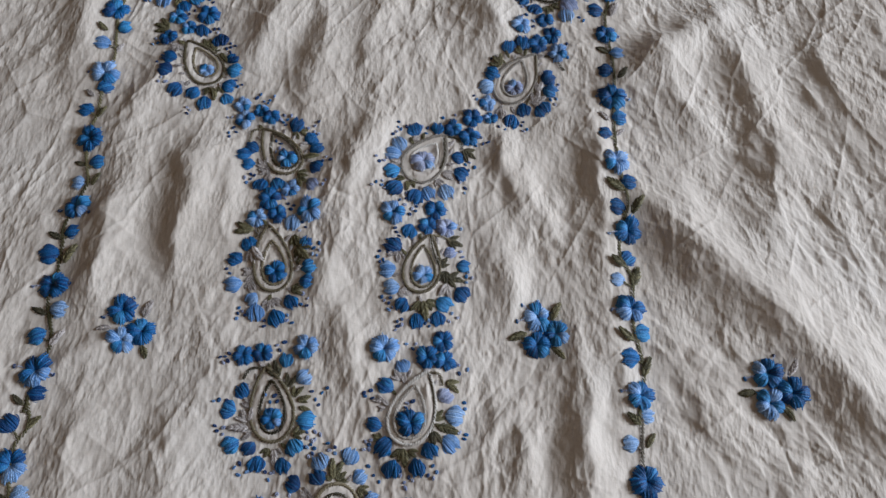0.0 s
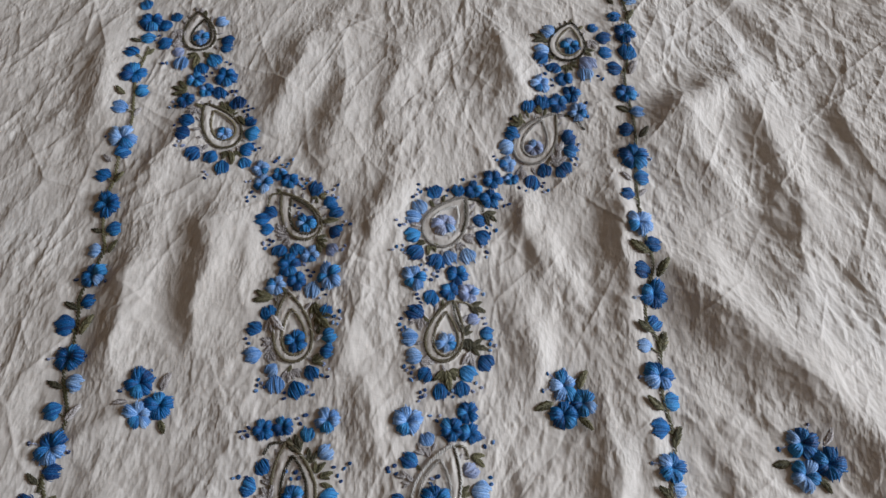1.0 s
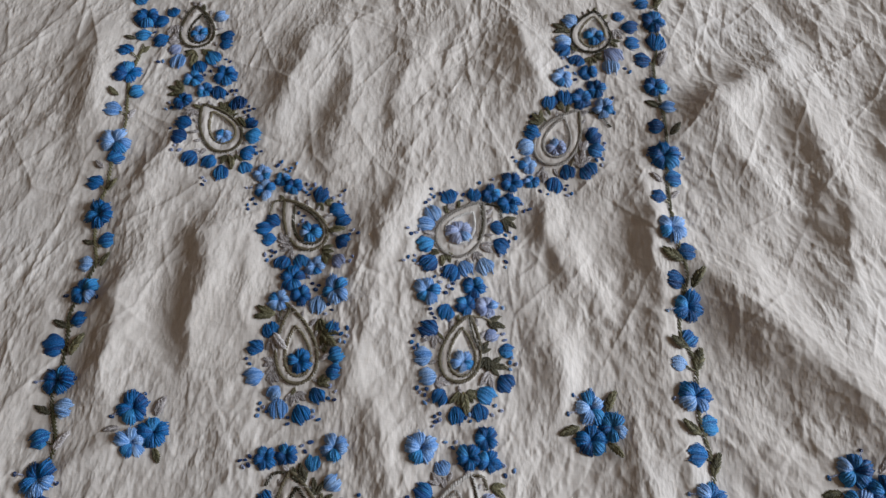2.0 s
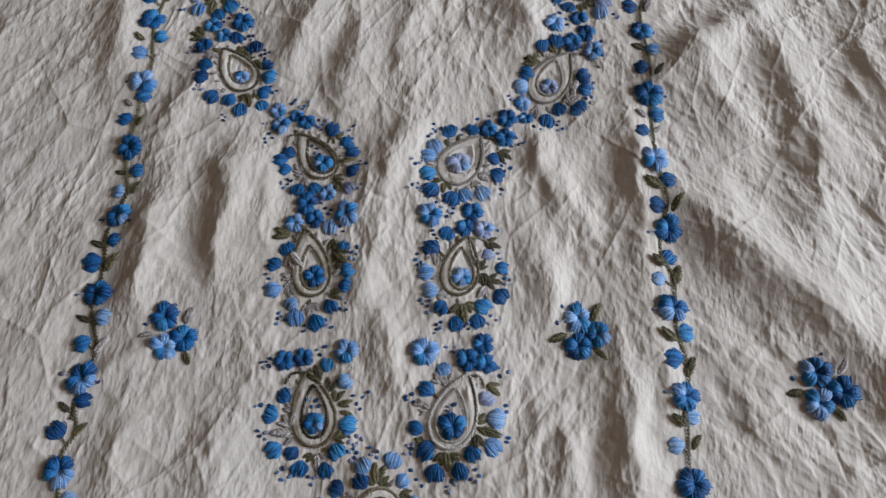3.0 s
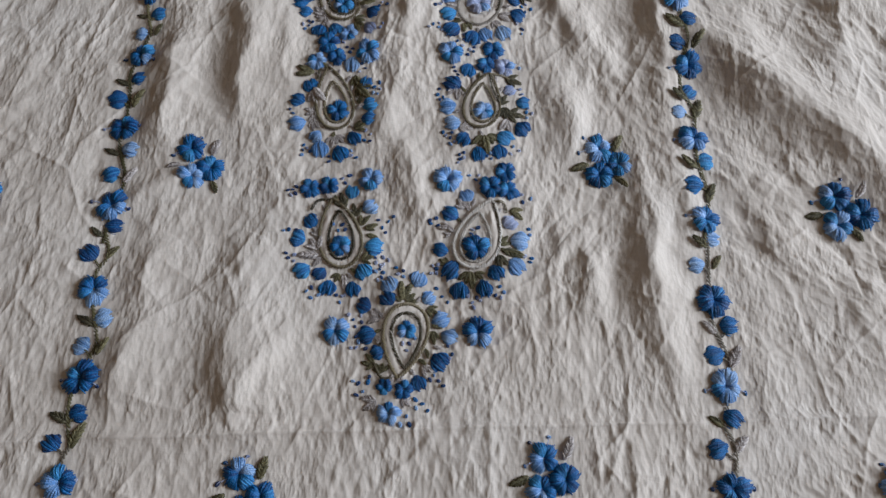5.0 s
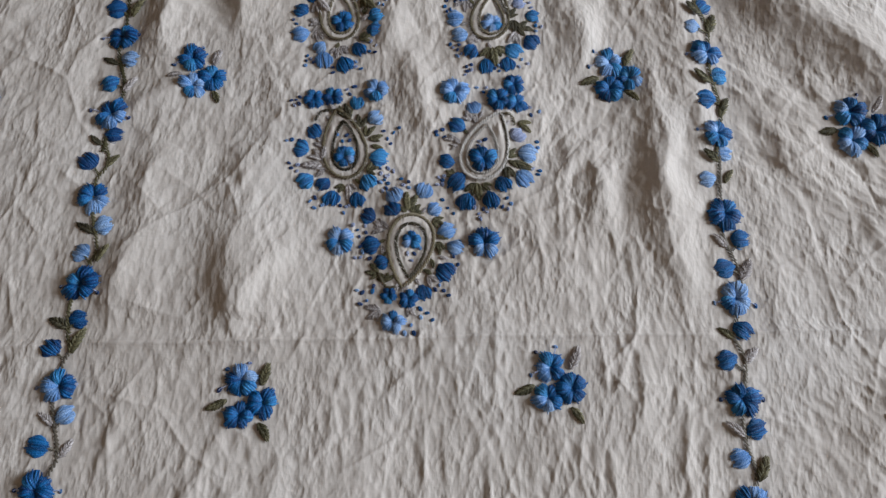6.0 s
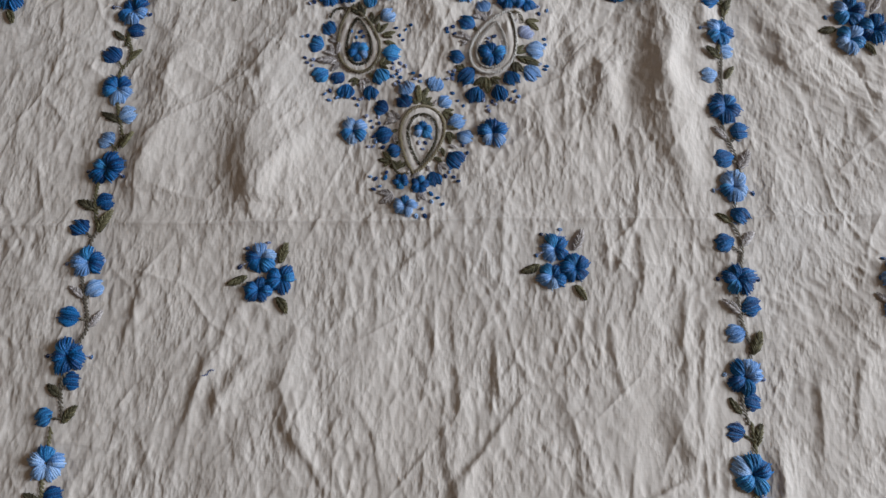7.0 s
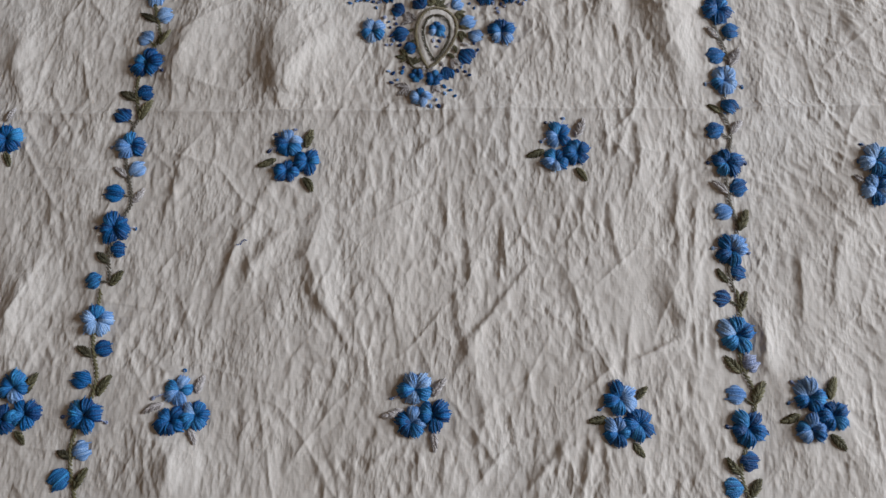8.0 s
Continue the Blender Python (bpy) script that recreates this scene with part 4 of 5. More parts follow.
def creased(x, y, degrees, across, along, seed):
    """Cloth pinched into straight sharp creases round shallow hollows, stretched in one direction, from about -1 to 1."""
    rng = np.random.RandomState(seed)
    jx, jy = rng.rand(256, 256), rng.rand(256, 256)
    deep = rng.uniform(0.0, 0.35, (256, 256))
    a = radians(degrees)
    p, q = (x * math.sin(a) - y * math.cos(a)) / across, (x * math.cos(a) + y * math.sin(a)) / along
    pi, qi = np.floor(p).astype(int), np.floor(q).astype(int)
    first = np.full(x.shape, 9.0)
    for dx in (-1, 0, 1):
        for dy in (-1, 0, 1):
            i, j = pi + dx, qi + dy
            d = np.sqrt((i + jx[i % 256, j % 256] - p) ** 2 + (j + jy[i % 256, j % 256] - q) ** 2 + 0.02)
            first = np.minimum(first, d + deep[i % 256, j % 256])
    return 2.6 * (first - 0.62)


def cloth_heights():
    x, y = GX, GY
    wx = x + 9 * gradient_noise(x / 80, y / 80, 3) + 0.8 * gradient_noise(x / 22, y / 22, 4)
    wy = y + 9 * gradient_noise(x / 80, y / 80, 5) + 0.8 * gradient_noise(x / 22, y / 22, 6)
    right = np.clip((x + 0.25 * (y - 60) - 60) / 120, 0, 1)
    left = np.clip((-x - 40) / 120, 0, 1) * np.clip((y + 60) / 120, 0.25, 1)
    mid = np.clip(1 - right - left, 0, 1)
    z = 2.2 * gradient_noise(x / 120, y / 120, 9) + 1.5 * gradient_noise(wx / 42, wy / 75, 10)
    calm = np.clip((y + 60) / 140, 0.32, 1) * (1 - 0.35 * left)
    level = np.clip((y + 70) / 120, 0.62, 1) * (1 - 0.2 * left)
    busy = level * np.clip(0.85 + 0.8 * gradient_noise(x / 45, y / 45, 15), 0.3, 1.4)
    fine = np.clip(0.85 + 0.7 * gradient_noise(x / 33, y / 38, 16), 0.35, 1.4)
    for w, deg, seed in ((left, 58, 20), (mid, 82, 30), (right, 122, 40)):
        z += w * calm * 0.7 * crumple(wx, wy, deg, 26, 75, seed)
        z += w * calm * 1.2 * facets(wx, wy, deg - 6, 18, 44, 101 + seed)
        z += w * calm * busy * 0.5 * creased(wx, wy, deg + 8, 14, 40, 201 + seed)
        z += w * busy * 0.62 * facets(wx, wy, deg + 13, 8.5, 24, 111 + seed)
        z += w * fine * 0.32 * facets(x, y, deg - 16, 4.4, 11, 121 + seed)
        z += w * fine * 0.32 * facets(x, y, deg + 20, 2.7, 6.5, 131 + seed)
        z += w * fine * 0.24 * np.exp(-crease_edge(x, y, deg + 30, 5.5, 15, 261 + seed) / 0.5)
        z += w * fine * (0.36 - 0.2 * left) * (1.1 - 0.1 * calm) * np.exp(-crease_edge(wx, wy, deg + 4, 9, 30, 241 + seed) / 0.7)
        z -= w * busy * (0.32 - 0.2 * left) * np.exp(-crease_edge(wx, wy, deg - 22, 12, 34, 251 + seed) / 0.8)
    z += busy * (0.5 * facets(wx, wy, 35, 11, 22, 62) + 0.3 * facets(wx, wy, 150, 5, 9, 66))
    # long straight sharp lines where the cloth was folded while damp
    for deg, across, along, high, seed in ((80, 34, 85, 0.6, 80), (118, 42, 90, 0.55, 83), (58, 40, 80, 0.55, 86), (28, 60, 110, 0.45, 89)):
        where = np.clip(1.8 * gradient_noise(x / 50, y / 50, seed + 1) + 0.3 + np.clip((y - 150) / 300, 0, 0.4), 0, 1.2)
        z += where * high * np.exp(-crease_edge(wx, wy, deg, across, along, seed) / 1.0)
    z += folds_height(x, y)
    # the cloth rises slowly beyond the long fold: a tilt added to darken that corner
    z += 0.095 * np.clip(x - 165, 0, None) * np.clip((y - 130) / 90, 0, 1)
    # broad slopes, added to shade or brighten: within the neck, beside the neckline, and below the pressed crease
    z += 0.055 * np.clip(x + 90, 0, 110) * np.clip((y - 250) / 45, 0, 1)
    z -= 0.035 * np.clip(x - 15, 0, 95) * np.clip((y - 80) / 40, 0, 1) * np.clip((250 - y) / 40, 0, 1)
    z -= 0.020 * np.clip(x, 0, 110) * np.clip((y + 60) / 30, 0, 1) * np.clip((110 - y) / 40, 0, 1)
    z += 0.050 * np.clip(x - 140, 0, None) * np.clip((y + 75) / 30, 0, 1) * np.clip((80 - y) / 40, 0, 1)
    z -= 0.024 * np.clip(x + 110, 0, 225) * np.clip((-y - 40) / 60, 0, 1)
    # the pressed crease across the lower breast
    line = y - (-33.0 + 0.086 * x) + 1.0 * gradient_noise(x / 60, y / 60, 63)
    z += 1.8 * np.exp(-np.abs(line) / 2.6) - 1.0 * np.exp(-((line - 7) / 5.0) ** 2)
    return z


def blur(z, n):
    """Box blur, n cells each way."""
    for axis in (0, 1):
        pad = [(0, 0), (0, 0)]
        pad[axis] = (n + 1, n)
        c = np.cumsum(np.pad(z, pad, mode="edge"), axis=axis)
        hi, lo = [slice(None)] * 2, [slice(None)] * 2
        hi[axis], lo[axis] = slice(2 * n + 1, None), slice(None, -2 * n - 1)
        z = (c[tuple(hi)] - c[tuple(lo)]) / (2 * n + 1)
    return z


def drop_curve(cx, cy, r, tx, ty, n):
    """A closed teardrop about a centre with its tip at (tx, ty), bulging a little to one side."""
    axis = Vector((tx - cx, ty - cy))
    far, axis = axis.length, axis.normalized()
    side = Vector((-axis.y, axis.x))
    pts = []
    for i in range(n + 1):
        s = 2 * math.pi * i / n
        up = (far - r) / 2 + (far + r) / 2 * math.cos(s)
        out = r * 1.12 * math.sin(s) * abs(math.sin(s / 2)) ** 0.8
        pts.append(Vector((cx, cy)) + axis * up + side * out)
    return pts


def stamp(mask, x, y, r, value=1.0, power=1.0):
    i0, i1 = np.searchsorted(gx_, (x - 2 * r, x + 2 * r))
    j0, j1 = np.searchsorted(gy_, (y - 2 * r, y + 2 * r))
    d2 = ((GX[j0:j1, i0:i1] - x) ** 2 + (GY[j0:j1, i0:i1] - y) ** 2) / r ** 2
    mask[j0:j1, i0:i1] = np.maximum(mask[j0:j1, i0:i1], value * np.exp(-d2 ** 2 * power))


Z = cloth_heights()
Z = Z - Z.mean()
SOFT = blur(blur(Z, 6), 6)
held, puff = np.zeros_like(Z), np.zeros_like(Z)
for _, plan in PLAN:
    for x, y, r, _t in plan.get("flowers", ()):
        stamp(held, x, y, 1.15 * r)
    for x, y, r, _t in plan.get("buds", ()):
        stamp(held, x, y, 1.2 * r)
    for x0, y0, x1, y1, _t in plan.get("leaves", ()):
        stamp(held, (x0 + x1) / 2, (y0 + y1) / 2, 0.65 * math.hypot(x1 - x0, y1 - y0) + 1)
    for x, y in plan.get("knots", ()):
        stamp(held, x, y, 2.2)
    if "drops" in plan:
        (ax, ay, ar, atx, aty), (bx, by, br, btx, bty) = plan["drops"]
        for p, q in zip(drop_curve(ax, ay, ar, atx, aty, 60), drop_curve(bx, by, br, btx, bty, 60)):
            stamp(held, p.x, p.y, 3.0)
            stamp(held, q.x, q.y, 3.0)
            stamp(puff, (p.x + q.x) / 2, (p.y + q.y) / 2, 0.42 * (p - q).length + 0.4)
Z = Z * (1 - held) + SOFT * held
# stitches draw the cloth in and leave it slightly puffed beside them
Z = Z + 0.35 * (blur(held, 6) - held) + 0.9 * puff
rim = np.minimum(np.minimum(GX - CX0, CX1 - GX), np.minimum(GY - CY0, CY1 - GY))
Z = Z * np.clip(rim / 30, 0, 1) - 19.5 * (1 - np.clip(rim / 25, 0, 1)) ** 2


def cloth_at(x, y):
    """Height in metres and normal of the cloth under a stitch at (x, y) millimetres."""
    i, j = int(np.clip(np.searchsorted(gx_, x) - 1, 1, NX - 3)), int(np.clip(np.searchsorted(gy_, y) - 1, 1, NY - 3))
    u, v = (x - gx_[i]) / (gx_[i + 1] - gx_[i]), (y - gy_[j]) / (gy_[j + 1] - gy_[j])
    z = (Z[j, i] * (1 - u) + Z[j, i + 1] * u) * (1 - v) + (Z[j + 1, i] * (1 - u) + Z[j + 1, i + 1] * u) * v
    dx, dy = (SOFT[j, i + 2] - SOFT[j, i - 1]) / (gx_[i + 2] - gx_[i - 1]), (SOFT[j + 2, i] - SOFT[j - 1, i]) / (gy_[j + 2] - gy_[j - 1])
    return z / 1000, Vector((-dx, -dy, 1)).normalized()


def cloth_mesh():
    co = np.stack([GX, GY, Z], -1).reshape(-1, 3) / 1000
    idx = np.arange(NX * NY).reshape(NY, NX)
    quads = np.stack([idx[:-1, :-1], idx[:-1, 1:], idx[1:, 1:], idx[1:, :-1]], -1).reshape(-1, 4)
    me = bpy.data.meshes.new("cloth")
    me.vertices.add(len(co))
    me.vertices.foreach_set("co", co.ravel())
    me.loops.add(quads.size)
    me.loops.foreach_set("vertex_index", quads.ravel())
    me.polygons.add(len(quads))
    me.polygons.foreach_set("loop_start", np.arange(0, quads.size, 4))
    me.polygons.foreach_set("use_smooth", np.ones(len(quads), bool))
    me.materials.append(ECRU)
    me.update(calc_edges=True)
    return me


tagged(new("cotton_cloth", cloth_mesh()), "crumpled ecru cotton cloth with blue hand embroidery, spread on a bed", "fabric")


# ---- stitches ----
def strand(verts, faces, points, width, across, lift=0.6):
    """One strand of floss as an arched ribbon through points, all in one plane's frame."""
    n0 = len(verts)
    for i, p in enumerate(points):
        f = i / (len(points) - 1)
        w = width * (0.55 + 0.45 * math.sin(math.pi * min(max(f, 0.08), 0.92)))
        verts += [p - across * w - Vector((0, 0, w * lift)), p, p + across * w - Vector((0, 0, w * lift))]
    for i in range(len(points) - 1):
        a = n0 + 3 * i
        faces += [(a, a + 1, a + 4, a + 3), (a + 1, a + 2, a + 5, a + 4)]


def floss(name, mat, runs, pad, width, rows=5):
    """Satin stitch: single strands laid over a padded base. runs: the two ends of each strand as (s, f); pad(s, f): the crest."""
    verts, faces, uvs = [], [], []
    for i in range(7):
        for j in range(6):
            verts.append(pad(-0.92 + 1.84 * i / 6, 0.03 + 0.92 * j / 5) - Vector((0, 0, 0.05)))
            uvs.append((90.5, 0.5))
    for i in range(6):
        for j in range(5):
            a = 6 * i + j
            faces.append((a, a + 6, a + 7, a + 1))
    for k, ((s0, f0), (s1, f1), rise, wide) in enumerate(runs):
        pts = []
        for i in range(rows):
            u = i / (rows - 1)
            pts.append(pad(s0 + (s1 - s0) * u, f0 + (f1 - f0) * u) + Vector((0, 0, rise * math.sin(math.pi * (0.08 + 0.84 * u)))))
        d = pts[-1] - pts[0]
        across = Vector((d.y, -d.x, 0)).normalized()
        n0 = len(verts)
        strand(verts, faces, pts, width * wide, across, 1.1)
        uvs += [(k + 0.5, 0.5)] * (len(verts) - n0)
        foot = min(range(42), key=lambda b: (verts[b] - verts[n0]).length_squared)
        faces.append((foot, foot + 1 if foot % 6 < 5 else foot - 1, n0))
    return from_lists(name, verts, faces, [mat], True, uvs)


def petal_mesh(mat, seed):
    """A padded satin-stitch petal of length 1 along +y, its outer edge uneven, a few threads astray."""
    rng = random.Random(seed)
    lean, square, high = rng.uniform(-0.10, 0.10), rng.uniform(0.22, 0.36), rng.uniform(0.32, 0.42)
    lobe = rng.uniform(0.0, 0.10)

    def pad(s, f):
        e = math.sqrt(max(0.0, 1 - min(1.0, abs(s)) ** 2.4))
        g = min(max(f, 0.0), 1.0)
        y = 0.03 + (0.96 - square + square * e + lobe * (abs(s) - 0.5)) * f
        x = s * (0.12 + 0.29 * min(1.0, 1.5 * max(f, 0.0)) ** 0.8) + lean * f * f
        return Vector((x, y, high * (0.02 + 0.98 * e) * math.sin(math.pi * (0.05 + 0.88 * g)) ** 0.65))

    runs = []
    for k in range(11):
        s = -1 + 2 * k / 10 + rng.uniform(-0.05, 0.05)
        runs.append(((0.9 * s, rng.uniform(0.0, 0.14)), (s + rng.uniform(-0.12, 0.12), rng.uniform(0.88, 1.07)), rng.uniform(0.0, 0.05), rng.uniform(0.8, 1.2)))
    for k in range(5):
        s = rng.uniform(-0.85, 0.85)
        runs.append(((s, rng.uniform(0.1, 0.35)), (s + rng.uniform(-0.35, 0.35), rng.uniform(0.75, 1.14)), rng.uniform(0.03, 0.09), rng.uniform(0.5, 0.9)))
    return floss("petal", mat, runs, pad, 0.056)


def bud_mesh(mat, seed):
    """A satin-stitch bud of radius 1: strands side by side, rounded at one end, notched at the other."""
    rng = random.Random(seed)
    notch, lean, plump = rng.uniform(0.0, 0.26), rng.uniform(-0.2, 0.2), rng.uniform(0.36, 0.46)

    def pad(s, f):
        c = min(1.0, abs(s))
        g = min(max(f, 0.0), 1.0)
        e = math.sqrt(max(0.0, 1 - c ** 2.2))
        low = -0.92 + 0.5 * s * s
        top = 0.66 + 0.26 * math.sin(math.pi * min(1.0, c * 1.1)) * (1 + notch) - 0.26 * c ** 4
        x = s * (0.50 + 0.40 * math.sin(math.pi * (0.14 + 0.6 * g)))
        return Vector((x + lean * (f - 0.5), low + (top - low) * f, plump * (0.12 + 0.88 * e) * math.sin(math.pi * (0.06 + 0.9 * g)) ** 0.55))

    runs = []
    for k in range(11):
        s = -1 + 2 * k / 10 + rng.uniform(-0.05, 0.05)
        runs.append(((0.95 * s, rng.uniform(-0.04, 0.08)), (s + rng.uniform(-0.12, 0.12), rng.uniform(0.9, 1.06)), rng.uniform(0.0, 0.08), rng.uniform(0.8, 1.2)))
    for k in range(5):
        s = rng.uniform(-0.8, 0.8)
        runs.append(((s, rng.uniform(0.0, 0.2)), (s + rng.uniform(-0.4, 0.4), rng.uniform(0.8, 1.12)), rng.uniform(0.05, 0.12), rng.uniform(0.5, 0.9)))
    return floss("bud", mat, runs, pad, 0.098)


def leaf_mesh(mat, seed):
    """A pointed leaf of length 1 along +y in fishbone stitch: strands that leave the midrib aslant on both sides."""
    rng = random.Random(seed)
    slim, bend = rng.uniform(0.17, 0.225), rng.uniform(-0.14, 0.14)

    def pad(s, f):
        g = min(max(f, 0.0), 1.0)
        half = slim * math.sin(math.pi * (0.08 + 0.88 * g ** 0.9)) ** 0.8
        c = min(1.0, abs(s))
        crest = 0.12 * (0.25 + 0.75 * math.sqrt(1 - c * c)) - 0.035 * math.exp(-(s / 0.18) ** 2)
        return Vector((s * half + bend * math.sin(math.pi * g) * 0.5, f, crest * math.sin(math.pi * (0.06 + 0.9 * g)) ** 0.6))

    runs = []
    for k in range(9):
        for side in (-1, 1):
            f = 0.02 + 0.72 * k / 8 + rng.uniform(-0.03, 0.03)
            runs.append(((side * rng.uniform(-0.08, 0.1), f), (side * rng.uniform(0.9, 1.2), f + rng.uniform(0.2, 0.3)), rng.uniform(0.0, 0.03), rng.uniform(0.8, 1.2)))
    runs.append(((0.0, 0.0), (0.0, 0.98), 0.02, 0.8))
    return floss("leaf", mat, runs, pad, 0.034)


def knot_mesh(mat, seed):
    """A French knot of radius 1: a coil of two turns round a dimple."""
    rng = random.Random(seed)
    verts, faces = [], []
    turns, ring = 18, 5
    for i in range(turns + 1):
        a = 4 * math.pi * i / turns + seed
        rad, up = 0.62 - 0.22 * i / turns, 0.25 + 0.45 * i / turns
        for j in range(ring):
            b = 2 * math.pi * j / ring
            rr = rad + 0.38 * math.cos(b)
            verts.append(Vector((rr * math.cos(a), rr * math.sin(a), up + 0.36 * math.sin(b) + rng.uniform(-0.03, 0.03))))
    for i in range(turns):
        for j in range(ring):
            a, b = i * ring + j, i * ring + (j + 1) % ring
            faces.append((a, b, b + ring, a + ring))
    return from_lists("french_knot", verts, faces, [mat])


PETALS = [[petal_mesh(m, 10 * i + k) for k in range(6)] for i, m in enumerate(BLUES)]
BUDS = [[bud_mesh(m, 50 + 10 * i + k) for k in range(6)] for i, m in enumerate(BLUES)]
LEAVES = [[leaf_mesh(m, 90 + 10 * i + k) for k in range(5)] for i, m in enumerate(GREENS)]
KNOTS = [[knot_mesh(m, k) for k in range(3)] for m in (NAVY, BLUES[0], BLUES[2], BLUES[3])]
HEARTS = [knot_mesh(m, 7) for m in BLUES]
MIXES = {0: (0, 0, 0, 1, 0), 1: (1, 1, 0, 1, 2), 2: (2, 2, 2, 2, 1), 3: (3, 3, 2, 3, 3), 4: (2, 0, 0, 1, 2), 5: (1, 2, 2, 1, 2)}
pick = random.Random(5)


def seat(x, y, spin, size, origin, sink=0.0):
    """The pose of a stitch of that size (mm) lying on the cloth, turned by spin radians, relative to its thing."""
    z, n = cloth_at(x, y)
    turn = n.to_track_quat("Z", "Y").to_matrix()
    flat = turn.transposed() @ Vector((math.cos(spin), math.sin(spin), 0))
    turn = turn @ Matrix.Rotation(math.atan2(flat.y, flat.x) - math.pi / 2, 3, "Z")
    return Matrix.Translation(Vector((x / 1000, y / 1000, z - sink / 1000)) - origin) @ turn.to_4x4() @ Matrix.Diagonal((*(3 * [size / 1000]), 1))


def flower(x, y, r, shade, parent, origin, full=1.0):
    m = seat(x, y, 0.0, 1.0, origin)
    mix = MIXES[shade]
    heart = part("flower", HEARTS[mix[0]], parent, m @ Matrix.Diagonal((0.0011 * 1000, 0.0011 * 1000, 0.0010 * 1000, 1)))
    start, mixed = pick.uniform(0, 6.28), pick.randrange(5)
    back = heart.matrix_basis.inverted()
    for k in range(5):
        a = start + k * 2 * math.pi / 5 + pick.uniform(-0.2, 0.2)
        size = full * r * pick.uniform(1.06, 1.32)
        px, py = x + 0.3 * r * math.cos(a), y + 0.3 * r * math.sin(a)
        pm = seat(px, py, a, size, origin)
        pm.translation -= Vector((0.3 * r * math.cos(a), 0.3 * r * math.sin(a), 0)) / 1000
        tone = mix[(k + mixed) % 5]
        part("petal", PETALS[tone][pick.randrange(6)], heart, back @ pm @ Matrix.Diagonal((pick.uniform(0.95, 1.2), 1, pick.uniform(0.85, 1.15), 1)))


def rope(points, mat, origin, width=0.62, long=2.3):
    """Stem stitch: short slanted stitches one behind the other along a line."""
    verts, faces = [], []
    run = [0.0]
    for a, b in zip(points, points[1:]):
        run.append(run[-1] + (b - a).length)
    total, s = run[-1], 0.0
    xs, ys = [p.x for p in points], [p.y for p in points]
    while s < total:
        pts = []
        for f in (0.0, 0.33, 0.67, 1.0):
            q = min(s + f * long, total)
            x, y = np.interp(q, run, xs), np.interp(q, run, ys)
            x2, y2 = np.interp(min(q + 0.3, total), run, xs), np.interp(min(q + 0.3, total), run, ys)
            x1, y1 = np.interp(max(q - 0.3, 0), run, xs), np.interp(max(q - 0.3, 0), run, ys)
            t = Vector((x2 - x1, y2 - y1, 0)).normalized()
            o = Vector((-t.y, t.x, 0)) * (f - 0.5) * width * 1.9
            z, _ = cloth_at(x, y)
            pts.append(Vector((x + o.x, y + o.y, 1000 * z + 0.4 + 0.8 * math.sin(math.pi * (0.05 + 0.9 * f)))) + Vector((pick.uniform(-0.2, 0.2), pick.uniform(-0.2, 0.2), pick.uniform(-0.1, 0.15))))
        d = (pts[-1] - pts[0]).normalized()
        n0 = len(verts)
        strand(verts, faces, pts, width * pick.uniform(0.44, 0.68), Vector((-d.y, d.x, 0)).normalized())
        for i in range(n0, len(verts)):
            verts[i] = verts[i] / 1000 - origin
        s += long * pick.uniform(0.5, 0.68)
    return from_lists("rope", verts, faces, [mat])


def smooth_line(pts, n=10):
    """A curve through the points."""
    v = [Vector(p) for p in pts]
    v = [2 * v[0] - v[1]] + v + [2 * v[-1] - v[-2]]
    out = []
    for a, b, c, d in zip(v, v[1:], v[2:], v[3:]):
        for i in range(n):
            s = i / n
            out.append(0.5 * (2 * b + (c - a) * s + (2 * a - 5 * b + 4 * c - d) * s ** 2 + (3 * b - a - 3 * c + d) * s ** 3))
    return out + [v[-2]]


def nearest(points, x, y):
    return min(points, key=lambda p: (p.x - x) ** 2 + (p.y - y) ** 2)


LABELS = {
    "paisley_motif": ("paisley outlined in olive stem stitch, ringed by blue flowers", "embroidery", "paisleys down the neckline"),
    "flower_sprig": ("embroidered sprig of three blue flowers with olive leaves", "embroidery", "sprigs scattered over the cloth"),
    "single_blossom": ("single five-petalled blue satin-stitch blossom on ecru cloth", "embroidery", "blossoms beside the lowest paisley"),
    "flower_vine": ("long embroidered vine of blue flowers, buds and olive leaves", "embroidery", "vines down the cloth"),
}


def thing(kind, x, y, label=""):
    text, category, group = LABELS[kind]
    ob = tagged(new(kind), label or text, category, group)
    ob.location = (x / 1000, y / 1000, cloth_at(x, y)[0])
    return ob


def clear(x, y, solid, room):
    """Whether a spot is free of flowers and buds."""
    return all(math.hypot(x - a, y - b) > 0.85 * r + room for a, b, r in solid)


def sprays(leaves, solid):
    """The smaller leaves that fan out beside each leaf of a paisley, where there is room."""
    out = []
    for x0, y0, x1, y1, tone in leaves:
        d = Vector((x1 - x0, y1 - y0))
        for turn in (pick.uniform(0.5, 0.8), -pick.uniform(0.5, 0.8)):
            tip = Vector((x0, y0)) + Matrix.Rotation(turn, 2) @ d * pick.uniform(0.7, 1.0)
            if clear(tip.x, tip.y, solid, 0.3) and all(math.hypot(tip.x - l[2], tip.y - l[3]) > 2.6 for l in leaves + out):
                out.append((x0, y0, tip.x, tip.y, tone))
    return out


